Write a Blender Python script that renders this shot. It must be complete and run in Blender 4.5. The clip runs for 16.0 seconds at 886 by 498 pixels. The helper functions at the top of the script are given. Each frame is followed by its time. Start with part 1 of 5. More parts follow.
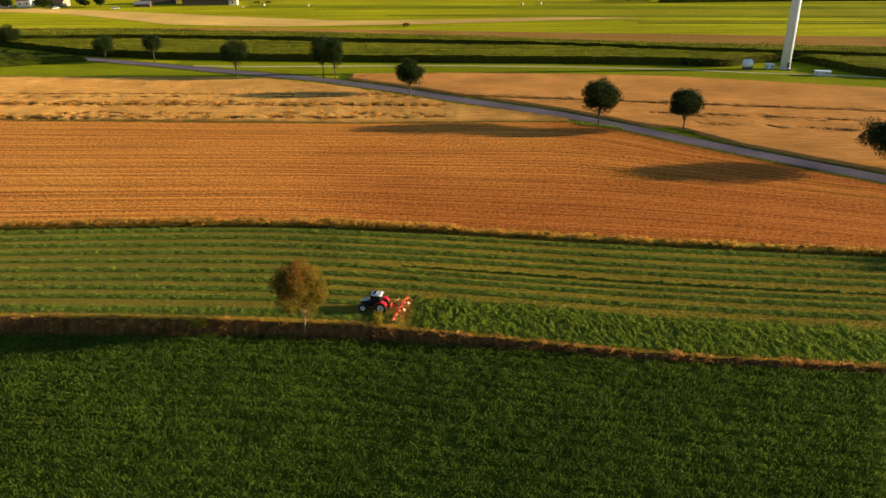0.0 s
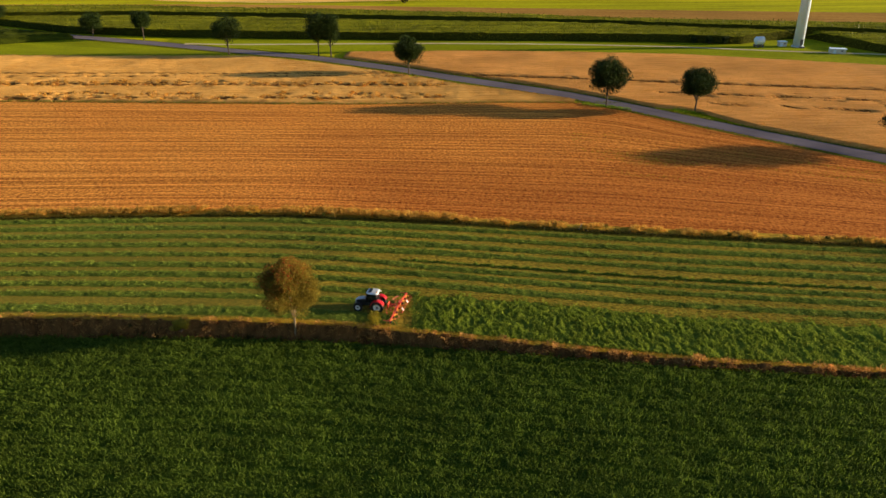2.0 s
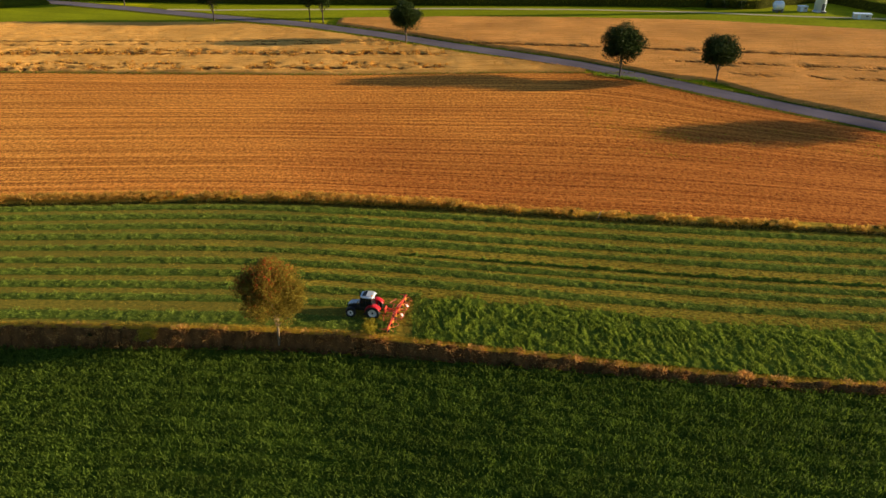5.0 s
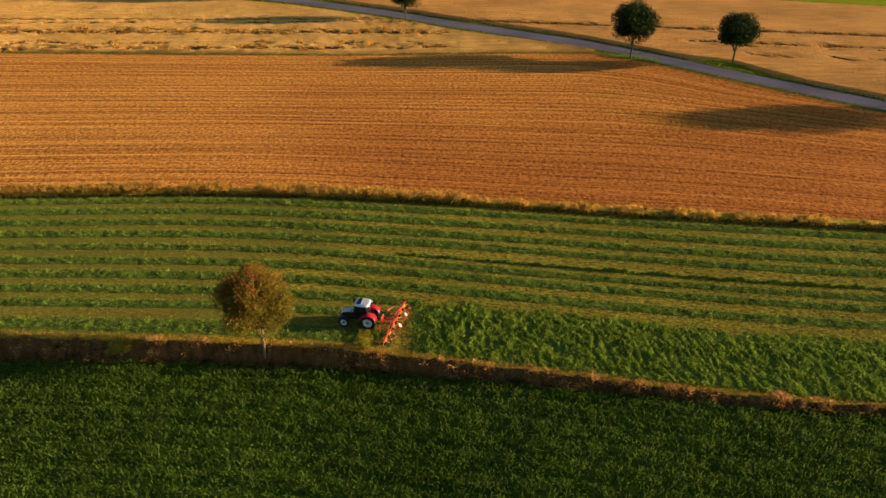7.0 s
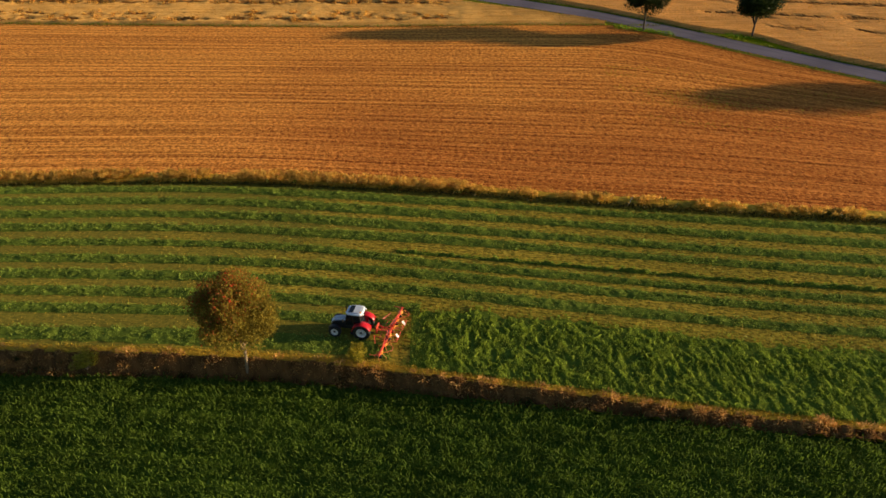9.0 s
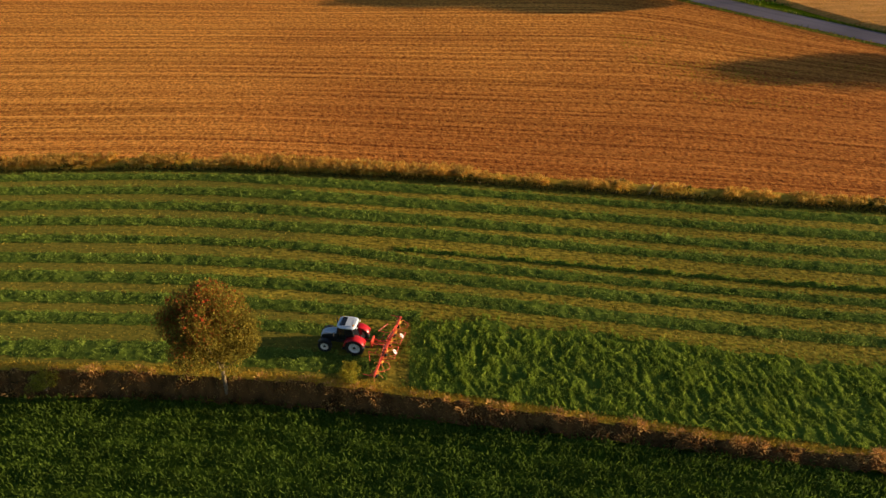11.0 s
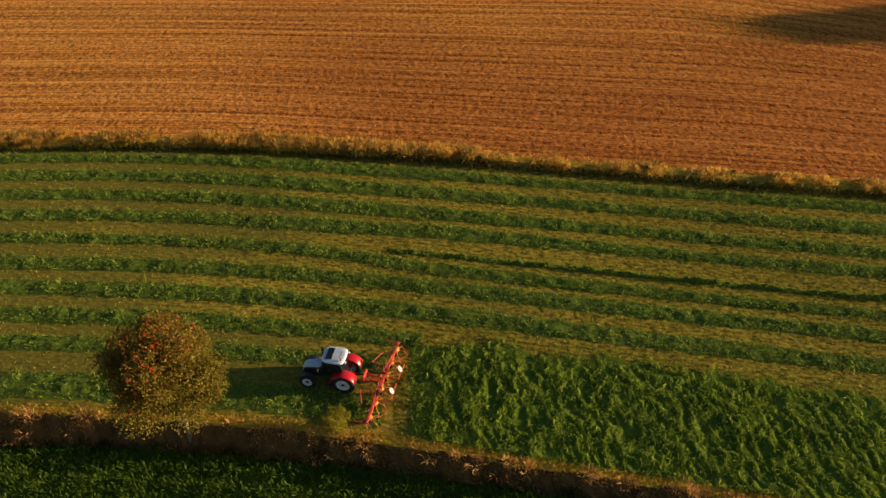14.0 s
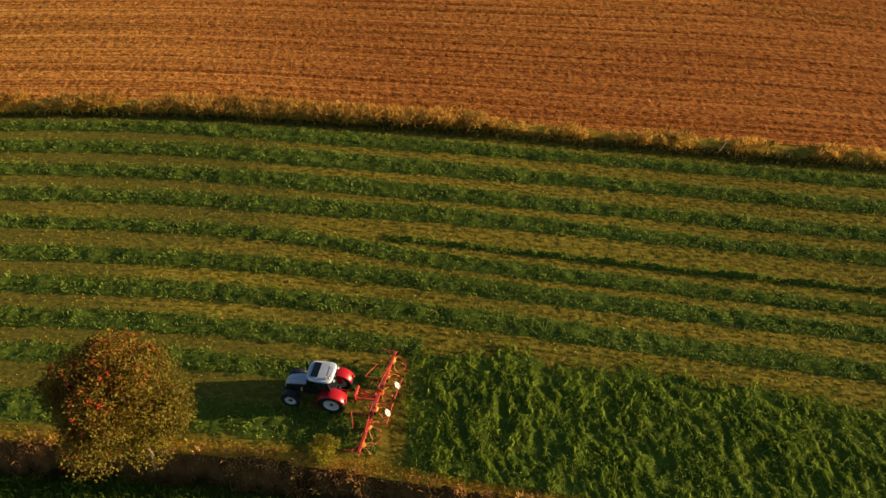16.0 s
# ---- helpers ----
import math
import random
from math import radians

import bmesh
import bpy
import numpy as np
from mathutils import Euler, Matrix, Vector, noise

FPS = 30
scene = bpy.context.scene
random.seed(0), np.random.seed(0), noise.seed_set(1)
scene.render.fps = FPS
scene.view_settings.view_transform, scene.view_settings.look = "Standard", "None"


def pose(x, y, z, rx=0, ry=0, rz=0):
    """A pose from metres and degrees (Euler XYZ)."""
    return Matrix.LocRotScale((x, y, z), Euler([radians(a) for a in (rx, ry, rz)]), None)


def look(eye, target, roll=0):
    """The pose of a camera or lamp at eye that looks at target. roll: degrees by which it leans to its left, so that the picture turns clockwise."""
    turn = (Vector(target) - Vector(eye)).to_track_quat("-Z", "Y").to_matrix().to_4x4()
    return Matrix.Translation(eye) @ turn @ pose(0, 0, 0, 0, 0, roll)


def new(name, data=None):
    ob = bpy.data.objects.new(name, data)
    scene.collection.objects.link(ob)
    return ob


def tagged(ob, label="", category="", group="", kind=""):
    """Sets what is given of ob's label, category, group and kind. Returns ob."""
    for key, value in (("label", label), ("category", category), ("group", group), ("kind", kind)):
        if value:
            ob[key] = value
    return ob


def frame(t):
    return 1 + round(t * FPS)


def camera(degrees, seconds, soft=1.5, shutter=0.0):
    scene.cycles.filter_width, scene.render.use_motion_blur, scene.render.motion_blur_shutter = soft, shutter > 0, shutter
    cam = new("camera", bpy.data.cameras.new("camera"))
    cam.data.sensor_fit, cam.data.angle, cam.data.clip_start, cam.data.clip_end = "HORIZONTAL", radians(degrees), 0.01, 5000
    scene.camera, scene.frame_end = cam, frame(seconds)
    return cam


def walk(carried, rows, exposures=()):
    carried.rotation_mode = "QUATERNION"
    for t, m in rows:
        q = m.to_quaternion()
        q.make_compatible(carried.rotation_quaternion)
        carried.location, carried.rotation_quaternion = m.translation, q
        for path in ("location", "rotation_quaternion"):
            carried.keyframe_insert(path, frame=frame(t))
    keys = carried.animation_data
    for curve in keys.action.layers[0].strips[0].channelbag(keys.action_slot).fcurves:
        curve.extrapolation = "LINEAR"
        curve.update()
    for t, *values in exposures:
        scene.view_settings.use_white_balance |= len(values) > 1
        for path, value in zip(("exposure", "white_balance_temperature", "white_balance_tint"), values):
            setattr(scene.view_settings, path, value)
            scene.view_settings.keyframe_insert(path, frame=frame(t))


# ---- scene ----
# ---------------------------------------------------------------- camera
cam = camera(61.65, 16.0, soft=1.5)
PATH = [
    (0.0, look((0.00, 0.00, 50.00), (0.00, 91.27, 9.13), -0.46)),
    (1.0, look((-0.08, 3.89, 49.30), (-0.06, 94.59, 7.18), -0.51)),
    (2.0, look((-0.23, 7.93, 48.60), (-0.18, 98.00, 5.17), -0.51)),
    (3.0, look((-0.54, 12.08, 47.78), (-0.36, 101.56, 3.13), -0.51)),
    (4.0, look((-0.88, 16.32, 46.93), (-0.60, 105.14, 1.00), -0.49)),
    (5.0, look((-1.05, 20.30, 46.11), (-0.66, 108.47, -1.06), -0.54)),
    (6.0, look((-1.09, 24.18, 45.42), (-0.74, 111.67, -3.00), -0.55)),
    (7.0, look((-1.20, 28.31, 44.68), (-0.87, 115.09, -5.02), -0.52)),
    (8.0, look((-1.31, 32.52, 43.93), (-0.97, 118.40, -7.30), -0.48)),
    (9.0, look((-1.32, 36.49, 43.35), (-1.03, 121.19, -9.81), -0.46)),
    (10.0, look((-1.42, 40.68, 42.69), (-1.21, 124.10, -12.46), -0.49)),
    (11.0, look((-1.56, 44.95, 41.89), (-1.24, 126.99, -15.29), -0.58)),
    (12.0, look((-1.71, 48.84, 41.17), (-1.32, 129.50, -17.94), -0.62)),
    (13.0, look((-1.83, 52.80, 40.50), (-1.48, 131.98, -20.58), -0.61)),
    (14.0, look((-1.95, 56.82, 39.76), (-1.60, 134.16, -23.64), -0.65)),
    (15.0, look((-2.09, 60.79, 38.76), (-1.62, 135.78, -27.39), -0.64)),
    (16.0, look((-2.21, 64.73, 37.61), (-1.71, 136.84, -31.67), -0.54)),
]

walk(cam, PATH, [(0.0, 1.02), (6.0, 0.985), (16.0, 0.60)])

# ---------------------------------------------------------------- light
SUN_ELEV = 10.8
SUN_DIR = Vector((-math.cos(radians(SUN_ELEV)), -0.02, -math.sin(radians(SUN_ELEV))))
world = bpy.data.worlds.new("evening_sky")
scene.world = world
world.use_nodes = True
wn = world.node_tree.nodes
sky = wn.new("ShaderNodeTexSky")
sky.sky_type = "NISHITA"
sky.sun_disc = False
sky.sun_elevation = radians(SUN_ELEV)
sky.sun_rotation = radians(89)
sky.ozone_density = 2.6
world.node_tree.links.new(sky.outputs[0], wn["Background"].inputs[0])
wn["Background"].inputs[1].default_value = 0.073
sun = new("sun", bpy.data.lights.new("sun", "SUN"))
sun.data.energy = 5.0
sun.data.angle = radians(0.5)
sun.data.color = (1.0, 0.78, 0.495)
sun.matrix_world = look((300, 0, 120), Vector((300, 0, 120)) + SUN_DIR)

rng = np.random.default_rng(7)


# ---------------------------------------------------------------- materials
def nodes_of(name):
    m = bpy.data.materials.new(name)
    m.use_nodes = True
    return m, m.node_tree.nodes, m.node_tree.links, m.node_tree.nodes["Principled BSDF"]


def ramp_of(nodes, stops):
    r = nodes.new("ShaderNodeValToRGB")
    e = r.color_ramp.elements
    while len(e) < len(stops):
        e.new(0.5)
    for el, (p, c) in zip(e, stops):
        el.position, el.color = p, (*c, 1)
    return r


def mix_of(nodes, links, kind, fac, a, b):
    m = nodes.new("ShaderNodeMix")
    m.data_type, m.blend_type = "RGBA", kind
    for sock, v in ((m.inputs[0], fac), (m.inputs[6], a), (m.inputs[7], b)):
        if isinstance(v, bpy.types.NodeSocket):
            links.new(v, sock)
        elif isinstance(v, tuple):
            sock.default_value = (*v, 1)
        else:
            sock.default_value = v
    return m.outputs[2]


def mix_float(nodes, links, fac, a, b):
    m = nodes.new("ShaderNodeMix")
    m.data_type = "FLOAT"
    m.inputs[0].default_value = fac
    links.new(a, m.inputs[2])
    links.new(b, m.inputs[3])
    return m.outputs[0]


def noise_of(nodes, links, coord, scale, detail=3.0, stretch=(1, 1, 1)):
    mp = nodes.new("ShaderNodeMapping")
    mp.inputs["Scale"].default_value = stretch
    links.new(coord, mp.inputs[0])
    n = nodes.new("ShaderNodeTexNoise")
    n.inputs["Scale"].default_value, n.inputs["Detail"].default_value = scale, detail
    links.new(mp.outputs[0], n.inputs[0])
    return n.outputs[0]


def leaf_mat(name, colours, patch=0.05, dull=(0.75, 1.2), through_light=0.3, rough=0.55, matte=0.1):
    """Blades and leaves: each one its own shade, with wide soft patches."""
    m, nodes, links, bsdf = nodes_of(name)
    geo = nodes.new("ShaderNodeNewGeometry")
    n = len(colours)
    ramp = ramp_of(nodes, [(i / max(n - 1, 1), c) for i, c in enumerate(colours)])
    links.new(geo.outputs["Random Per Island"], ramp.inputs[0])
    wide = noise_of(nodes, links, geo.outputs["Position"], patch, 4)
    shade = ramp_of(nodes, [(0.3, (dull[0],) * 3), (0.7, (dull[1],) * 3)])
    links.new(wide, shade.inputs[0])
    col = mix_of(nodes, links, "MULTIPLY", 1.0, ramp.outputs[0], shade.outputs[0])
    links.new(col, bsdf.inputs["Base Color"])
    bsdf.inputs["Roughness"].default_value = rough
    bsdf.inputs["Specular IOR Level"].default_value = 0.12
    bsdf.inputs["Diffuse Roughness"].default_value = matte
    tr = nodes.new("ShaderNodeBsdfTranslucent")
    links.new(col, tr.inputs[0])
    mx = nodes.new("ShaderNodeMixShader")
    mx.inputs[0].default_value = through_light
    out = nodes["Material Output"]
    links.new(bsdf.outputs[0], mx.inputs[1])
    links.new(tr.outputs[0], mx.inputs[2])
    links.new(mx.outputs[0], out.inputs[0])
    return m


def field_mat(name, dark, light, rows=3.0, along=0.05, patch=0.03, grain=4.0, bump=0.6, tint=None, row_mix=0.5, rough=0.95, sharp=0.18, tram=0.0, matte=0.22, lean=0.0):
    """Soil, stubble or turf with rows that follow the sheet's own lengthwise direction (uv in metres)."""
    m, nodes, links, bsdf = nodes_of(name)
    uv = nodes.new("ShaderNodeUVMap").outputs[0]
    fine = noise_of(nodes, links, uv, grain, 4)
    lines = noise_of(nodes, links, uv, 1.0, 3, (along, rows, 1))
    wide = noise_of(nodes, links, uv, patch, 5)
    add = nodes.new("ShaderNodeMix")
    add.data_type = "FLOAT"
    add.inputs[0].default_value = row_mix
    links.new(fine, add.inputs[2])
    links.new(lines, add.inputs[3])
    ramp = ramp_of(nodes, [(0.5 - sharp, dark), (0.5 + sharp, light)])
    links.new(add.outputs[0], ramp.inputs[0])
    shade = ramp_of(nodes, [(0.3, (0.72,) * 3), (0.7, (1.2,) * 3)])
    links.new(wide, shade.inputs[0])
    col = mix_of(nodes, links, "MULTIPLY", 1.0, ramp.outputs[0], shade.outputs[0])
    if tram:
        thin = ramp_of(nodes, [(0.38, (1 - tram,) * 3), (0.45, (1, 1, 1))])
        links.new(noise_of(nodes, links, uv, 1.0, 2, (0.012, 1.0, 1)), thin.inputs[0])
        col = mix_of(nodes, links, "MULTIPLY", 1.0, col, thin.outputs[0])
    if tint:
        where = ramp_of(nodes, [(0.50, (0, 0, 0)), (0.66, (1, 1, 1))])
        sep_uv = nodes.new("ShaderNodeSeparateXYZ")
        links.new(uv, sep_uv.inputs[0])
        tilt = nodes.new("ShaderNodeMath")
        tilt.operation = "MULTIPLY_ADD"
        tilt.inputs[1].default_value = -lean
        links.new(sep_uv.outputs[0], tilt.inputs[0])
        links.new(noise_of(nodes, links, uv, patch * 2.3, 4, (0.5, 1, 1)), tilt.inputs[2])
        links.new(tilt.outputs[0], where.inputs[0])
        sep = nodes.new("ShaderNodeMath")
        sep.operation = "MULTIPLY"
        sep.inputs[1].default_value = 0.70
        links.new(where.outputs[0], sep.inputs[0])
        col = mix_of(nodes, links, "MIX", sep.outputs[0], col, tint)
    links.new(col, bsdf.inputs["Base Color"])
    bsdf.inputs["Roughness"].default_value = rough
    bsdf.inputs["Specular IOR Level"].default_value = 0.03
    bsdf.inputs["Diffuse Roughness"].default_value = matte
    b = nodes.new("ShaderNodeBump")
    b.inputs["Strength"].default_value = bump
    b.inputs["Distance"].default_value = 0.08
    links.new(add.outputs[0], b.inputs["Height"])
    links.new(b.outputs[0], bsdf.inputs["Normal"])
    return m


def stubble_mat(name, dark, mid, light, pale):
    """Cut straw in drill rows: thin unbroken lines along the sheet, coarse grain between them."""
    m, nodes, links, bsdf = nodes_of(name)
    uv = nodes.new("ShaderNodeUVMap").outputs[0]
    grain = noise_of(nodes, links, uv, 3.6, 4, (0.8, 1.2, 1))
    clod = noise_of(nodes, links, uv, 1.5, 3, (1.1, 0.8, 1))
    grain = mix_float(nodes, links, 0.45, grain, clod)
    drill = noise_of(nodes, links, uv, 1.0, 2, (0.025, 2.4, 1))
    pass_ = noise_of(nodes, links, uv, 1.0, 3, (0.006, 1.0, 1))
    wide = noise_of(nodes, links, uv, 0.022, 4, (0.5, 1, 1))
    total = nodes.new("ShaderNodeMath")
    total.operation = "MULTIPLY_ADD"
    total.inputs[1].default_value = 2.5
    half = nodes.new("ShaderNodeMath")
    half.operation = "MULTIPLY_ADD"
    half.inputs[1].default_value = 0.6
    links.new(drill, half.inputs[0])
    links.new(pass_, half.inputs[2])
    links.new(grain, total.inputs[0])
    links.new(half.outputs[0], total.inputs[2])
    scaled = nodes.new("ShaderNodeMath")
    scaled.operation = "MULTIPLY"
    scaled.inputs[1].default_value = 1 / 4.1
    links.new(total.outputs[0], scaled.inputs[0])
    ramp = ramp_of(nodes, [(0.415, dark), (0.49, mid), (0.562, light)])
    links.new(scaled.outputs[0], ramp.inputs[0])
    seam = ramp_of(nodes, [(0.468, (1, 1, 1)), (0.49, (0.74, 0.71, 0.68)), (0.51, (0.74, 0.71, 0.68)), (0.532, (1, 1, 1))])
    links.new(noise_of(nodes, links, uv, 1.0, 2, (0.005, 0.75, 1)), seam.inputs[0])
    furrow = ramp_of(nodes, [(0.47, (1, 1, 1)), (0.49, (0.84, 0.82, 0.80)), (0.51, (0.84, 0.82, 0.80)), (0.53, (1, 1, 1))])
    links.new(noise_of(nodes, links, uv, 1.0, 1, (0.009, 2.3, 1)), furrow.inputs[0])
    lined = mix_of(nodes, links, "MULTIPLY", 1.0, ramp.outputs[0], seam.outputs[0])
    lined = mix_of(nodes, links, "MULTIPLY", 1.0, lined, furrow.outputs[0])
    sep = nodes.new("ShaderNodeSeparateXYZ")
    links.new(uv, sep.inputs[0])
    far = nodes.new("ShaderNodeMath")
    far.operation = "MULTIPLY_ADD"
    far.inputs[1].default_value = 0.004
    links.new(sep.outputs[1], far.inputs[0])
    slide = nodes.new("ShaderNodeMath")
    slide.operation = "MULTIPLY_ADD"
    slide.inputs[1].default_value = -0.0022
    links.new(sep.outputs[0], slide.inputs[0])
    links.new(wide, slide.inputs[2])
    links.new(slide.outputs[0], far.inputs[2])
    # darker and slightly redder towards larger x, broken up by the wide noise
    side_tone = ramp_of(nodes, [(0.40, (0.74, 0.705, 0.70)), (0.56, (1, 1, 1))])
    links.new(slide.outputs[0], side_tone.inputs[0])
    lined = mix_of(nodes, links, "MULTIPLY", 1.0, lined, side_tone.outputs[0])
    # lighter and yellower farther across the rows and towards smaller x
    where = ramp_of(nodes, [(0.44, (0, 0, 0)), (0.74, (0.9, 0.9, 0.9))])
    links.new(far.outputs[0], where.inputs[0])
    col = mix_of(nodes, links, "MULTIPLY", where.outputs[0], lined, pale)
    links.new(col, bsdf.inputs["Base Color"])
    bsdf.inputs["Roughness"].default_value = 0.95
    bsdf.inputs["Specular IOR Level"].default_value = 0.03
    b = nodes.new("ShaderNodeBump")
    b.inputs["Strength"].default_value = 1.0
    b.inputs["Distance"].default_value = 0.26
    links.new(scaled.outputs[0], b.inputs["Height"])
    links.new(b.outputs[0], bsdf.inputs["Normal"])
    return m


def plain_mat(name, colour, rough=0.5, metal=0.0, wear=0.15, scale=6.0, spec=0.5):
    m, nodes, links, bsdf = nodes_of(name)
    co = nodes.new("ShaderNodeTexCoord").outputs["Object"]
    a = noise_of(nodes, links, co, scale, 5)
    ramp = ramp_of(nodes, [(0.3, tuple(c * (1 - wear) for c in colour)), (0.7, tuple(min(1, c * (1 + wear * 0.6)) for c in colour))])
    links.new(a, ramp.inputs[0])
    links.new(ramp.outputs[0], bsdf.inputs["Base Color"])
    rr = ramp_of(nodes, [(0.3, (rough * 0.8,) * 3), (0.8, (min(1, rough * 1.3),) * 3)])
    links.new(noise_of(nodes, links, co, scale * 4, 3), rr.inputs[0])
    links.new(rr.outputs[0], bsdf.inputs["Roughness"])
    bsdf.inputs["Metallic"].default_value = metal
    bsdf.inputs["Specular IOR Level"].default_value = spec
    return m


# soils and turf
M_ground = field_mat("ground_turf", (0.23, 0.235, 0.003), (0.56, 0.53, 0.006), rows=0.2, along=0.012, patch=0.008, grain=0.4, row_mix=0.7, matte=0.05)
M_front = field_mat("crop_soil", (0.046, 0.078, 0.006), (0.084, 0.133, 0.010), rows=0.8, along=0.4, grain=3)
M_bank = field_mat("bank_soil", (0.060, 0.030, 0.012), (0.28, 0.13, 0.040), rows=1.0, along=1.2, grain=1.6, bump=1.0)
M_meadow = field_mat("mown_turf", (0.112, 0.094, 0.012), (0.44, 0.31, 0.036), rows=3.8, along=1.5, patch=0.05, grain=3.6, tint=(0.13, 0.122, 0.020), row_mix=0.6, sharp=0.095, bump=0.8, lean=0.0060)
M_windrow = field_mat("windrow_shaded_base", (0.066, 0.092, 0.012), (0.14, 0.185, 0.023), rows=1, along=1, grain=4)
M_spread = field_mat("hay_base", (0.085, 0.122, 0.014), (0.18, 0.24, 0.027), rows=1, along=1, grain=3)
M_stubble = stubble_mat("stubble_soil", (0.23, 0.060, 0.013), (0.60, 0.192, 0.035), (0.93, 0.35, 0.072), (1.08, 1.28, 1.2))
M_golden = field_mat("golden_turf", (0.32, 0.19, 0.018), (0.72, 0.46, 0.055), rows=2, along=1.0, patch=0.12, grain=4, bump=1.0)
M_asphalt = field_mat("asphalt", (0.120, 0.105, 0.128), (0.185, 0.162, 0.195), rows=0.9, along=0.03, patch=0.06, grain=8, bump=0.15, row_mix=0.6, rough=0.85)
M_verge = field_mat("verge_turf", (0.05, 0.08, 0.006), (0.2, 0.19, 0.02), rows=1.0, along=0.4, grain=2)
M_gravel = field_mat("gravel", (0.46, 0.38, 0.22), (0.68, 0.58, 0.36), rows=1.5, along=0.1, grain=4, bump=0.3)
M_green = field_mat("bright_meadow", (0.16, 0.185, 0.003), (0.31, 0.335, 0.006), rows=0.35, along=0.02, patch=0.03, grain=0.8, matte=0.05)
M_brown = field_mat("far_stubble", (0.30, 0.15, 0.03), (0.5, 0.27, 0.06), rows=0.3, along=0.02, patch=0.02, grain=0.6)
M_straw = field_mat("far_straw", (0.58, 0.36, 0.09), (0.82, 0.55, 0.16), rows=0.3, along=0.02, patch=0.02, grain=0.6)
M_pale = field_mat("pale_meadow", (0.28, 0.26, 0.008), (0.46, 0.43, 0.013), rows=0.25, along=0.01, patch=0.02, grain=0.4)
M_grain = field_mat("ripe_grain", (0.50, 0.235, 0.045), (0.88, 0.49, 0.135), rows=0.9, along=0.12, patch=0.05, grain=2.5, bump=0.6)
M_grain_red = field_mat("ripe_red_grain", (0.48, 0.20, 0.042), (0.90, 0.435, 0.120), rows=1.2, along=0.10, patch=0.05, grain=2.5, bump=0.6)
M_corn = field_mat("maize_canopy", (0.065, 0.072, 0.004), (0.27, 0.27, 0.011), rows=0.4, along=0.012, patch=0.04, grain=1.2, bump=0.9, row_mix=0.7, sharp=0.15, matte=0.05)

# blades and leaves
L_front = leaf_mat("crop_leaf", [(0.074, 0.116, 0.010), (0.094, 0.148, 0.014), (0.119, 0.179, 0.019), (0.153, 0.212, 0.028)], patch=0.12, dull=(0.80, 1.25), through_light=0.42, rough=0.75, matte=0.35)
L_bank = leaf_mat("dry_grass", [(0.21, 0.105, 0.032), (0.38, 0.19, 0.056), (0.56, 0.31, 0.090), (0.22, 0.15, 0.028)], patch=1.0, dull=(0.18, 1.9), through_light=0.4, rough=0.8)
L_tuft = leaf_mat("tuft_grass", [(0.42, 0.19, 0.052), (0.64, 0.33, 0.095), (0.80, 0.48, 0.15)], patch=0.9, dull=(0.2, 1.5), through_light=0.35, rough=0.8)
L_rim = leaf_mat("golden_grass", [(0.45, 0.29, 0.03), (0.75, 0.48, 0.06), (0.34, 0.29, 0.025)], patch=0.25, through_light=0.5)
L_margin = leaf_mat("margin_grass", [(0.40, 0.22, 0.036), (0.64, 0.37, 0.062), (0.84, 0.50, 0.095), (0.44, 0.27, 0.034)], patch=0.5, dull=(0.72, 1.35), through_light=0.45)
L_wind = leaf_mat("cut_grass", [(0.128, 0.178, 0.021), (0.202, 0.272, 0.034), (0.262, 0.34, 0.044), (0.325, 0.395, 0.058)], patch=0.5, dull=(0.75, 1.22), rough=0.75)
L_hay = leaf_mat("spread_grass", [(0.155, 0.22, 0.020), (0.235, 0.315, 0.030), (0.31, 0.385, 0.041), (0.395, 0.46, 0.058)], patch=0.8, dull=(0.65, 1.3), through_light=0.45, rough=0.75)
L_loose = leaf_mat("loose_grass", [(0.22, 0.235, 0.024), (0.33, 0.33, 0.034), (0.44, 0.38, 0.042)], patch=0.3)
L_short = leaf_mat("short_stalks", [(0.26, 0.17, 0.018), (0.74, 0.48, 0.06), (0.22, 0.20, 0.018)], patch=0.06)
L_straw = leaf_mat("stubble_stalks", [(0.40, 0.14, 0.025), (0.64, 0.26, 0.050), (0.82, 0.40, 0.085)], patch=0.03)
L_grain = leaf_mat("grain_ears", [(0.46, 0.20, 0.026), (0.70, 0.36, 0.06), (0.82, 0.48, 0.10)], patch=0.06)
L_corn = leaf_mat("maize_leaf", [(0.08, 0.09, 0.004), (0.135, 0.14, 0.006), (0.20, 0.195, 0.009)], patch=0.05, through_light=0.15)
L_weed = leaf_mat("verge_grass", [(0.06, 0.11, 0.006), (0.15, 0.2, 0.01), (0.3, 0.26, 0.03)], patch=0.1)
L_maple = leaf_mat("maple_leaf", [(0.012, 0.025, 0.006), (0.028, 0.050, 0.009), (0.065, 0.095, 0.016)], patch=0.4, through_light=0.15)
L_rowan = leaf_mat("rowan_leaf", [(0.19, 0.150, 0.023), (0.24, 0.186, 0.026), (0.305, 0.232, 0.031), (0.39, 0.28, 0.036)], patch=0.9, dull=(0.6, 1.25), through_light=0.42, rough=0.8)
L_rust = leaf_mat("rusty_leaf", [(0.42, 0.085, 0.026), (0.44, 0.13, 0.026), (0.36, 0.16, 0.022)], patch=0.7, through_light=0.45)
M_bark = plain_mat("bark", (0.07, 0.05, 0.035), 0.9, wear=0.4)
M_bark_pale = plain_mat("pale_bark", (0.25, 0.175, 0.10), 0.85, wear=0.4)
M_berry = plain_mat("rowan_berries", (0.30, 0.045, 0.010), 0.9, wear=0.35, spec=0.1)


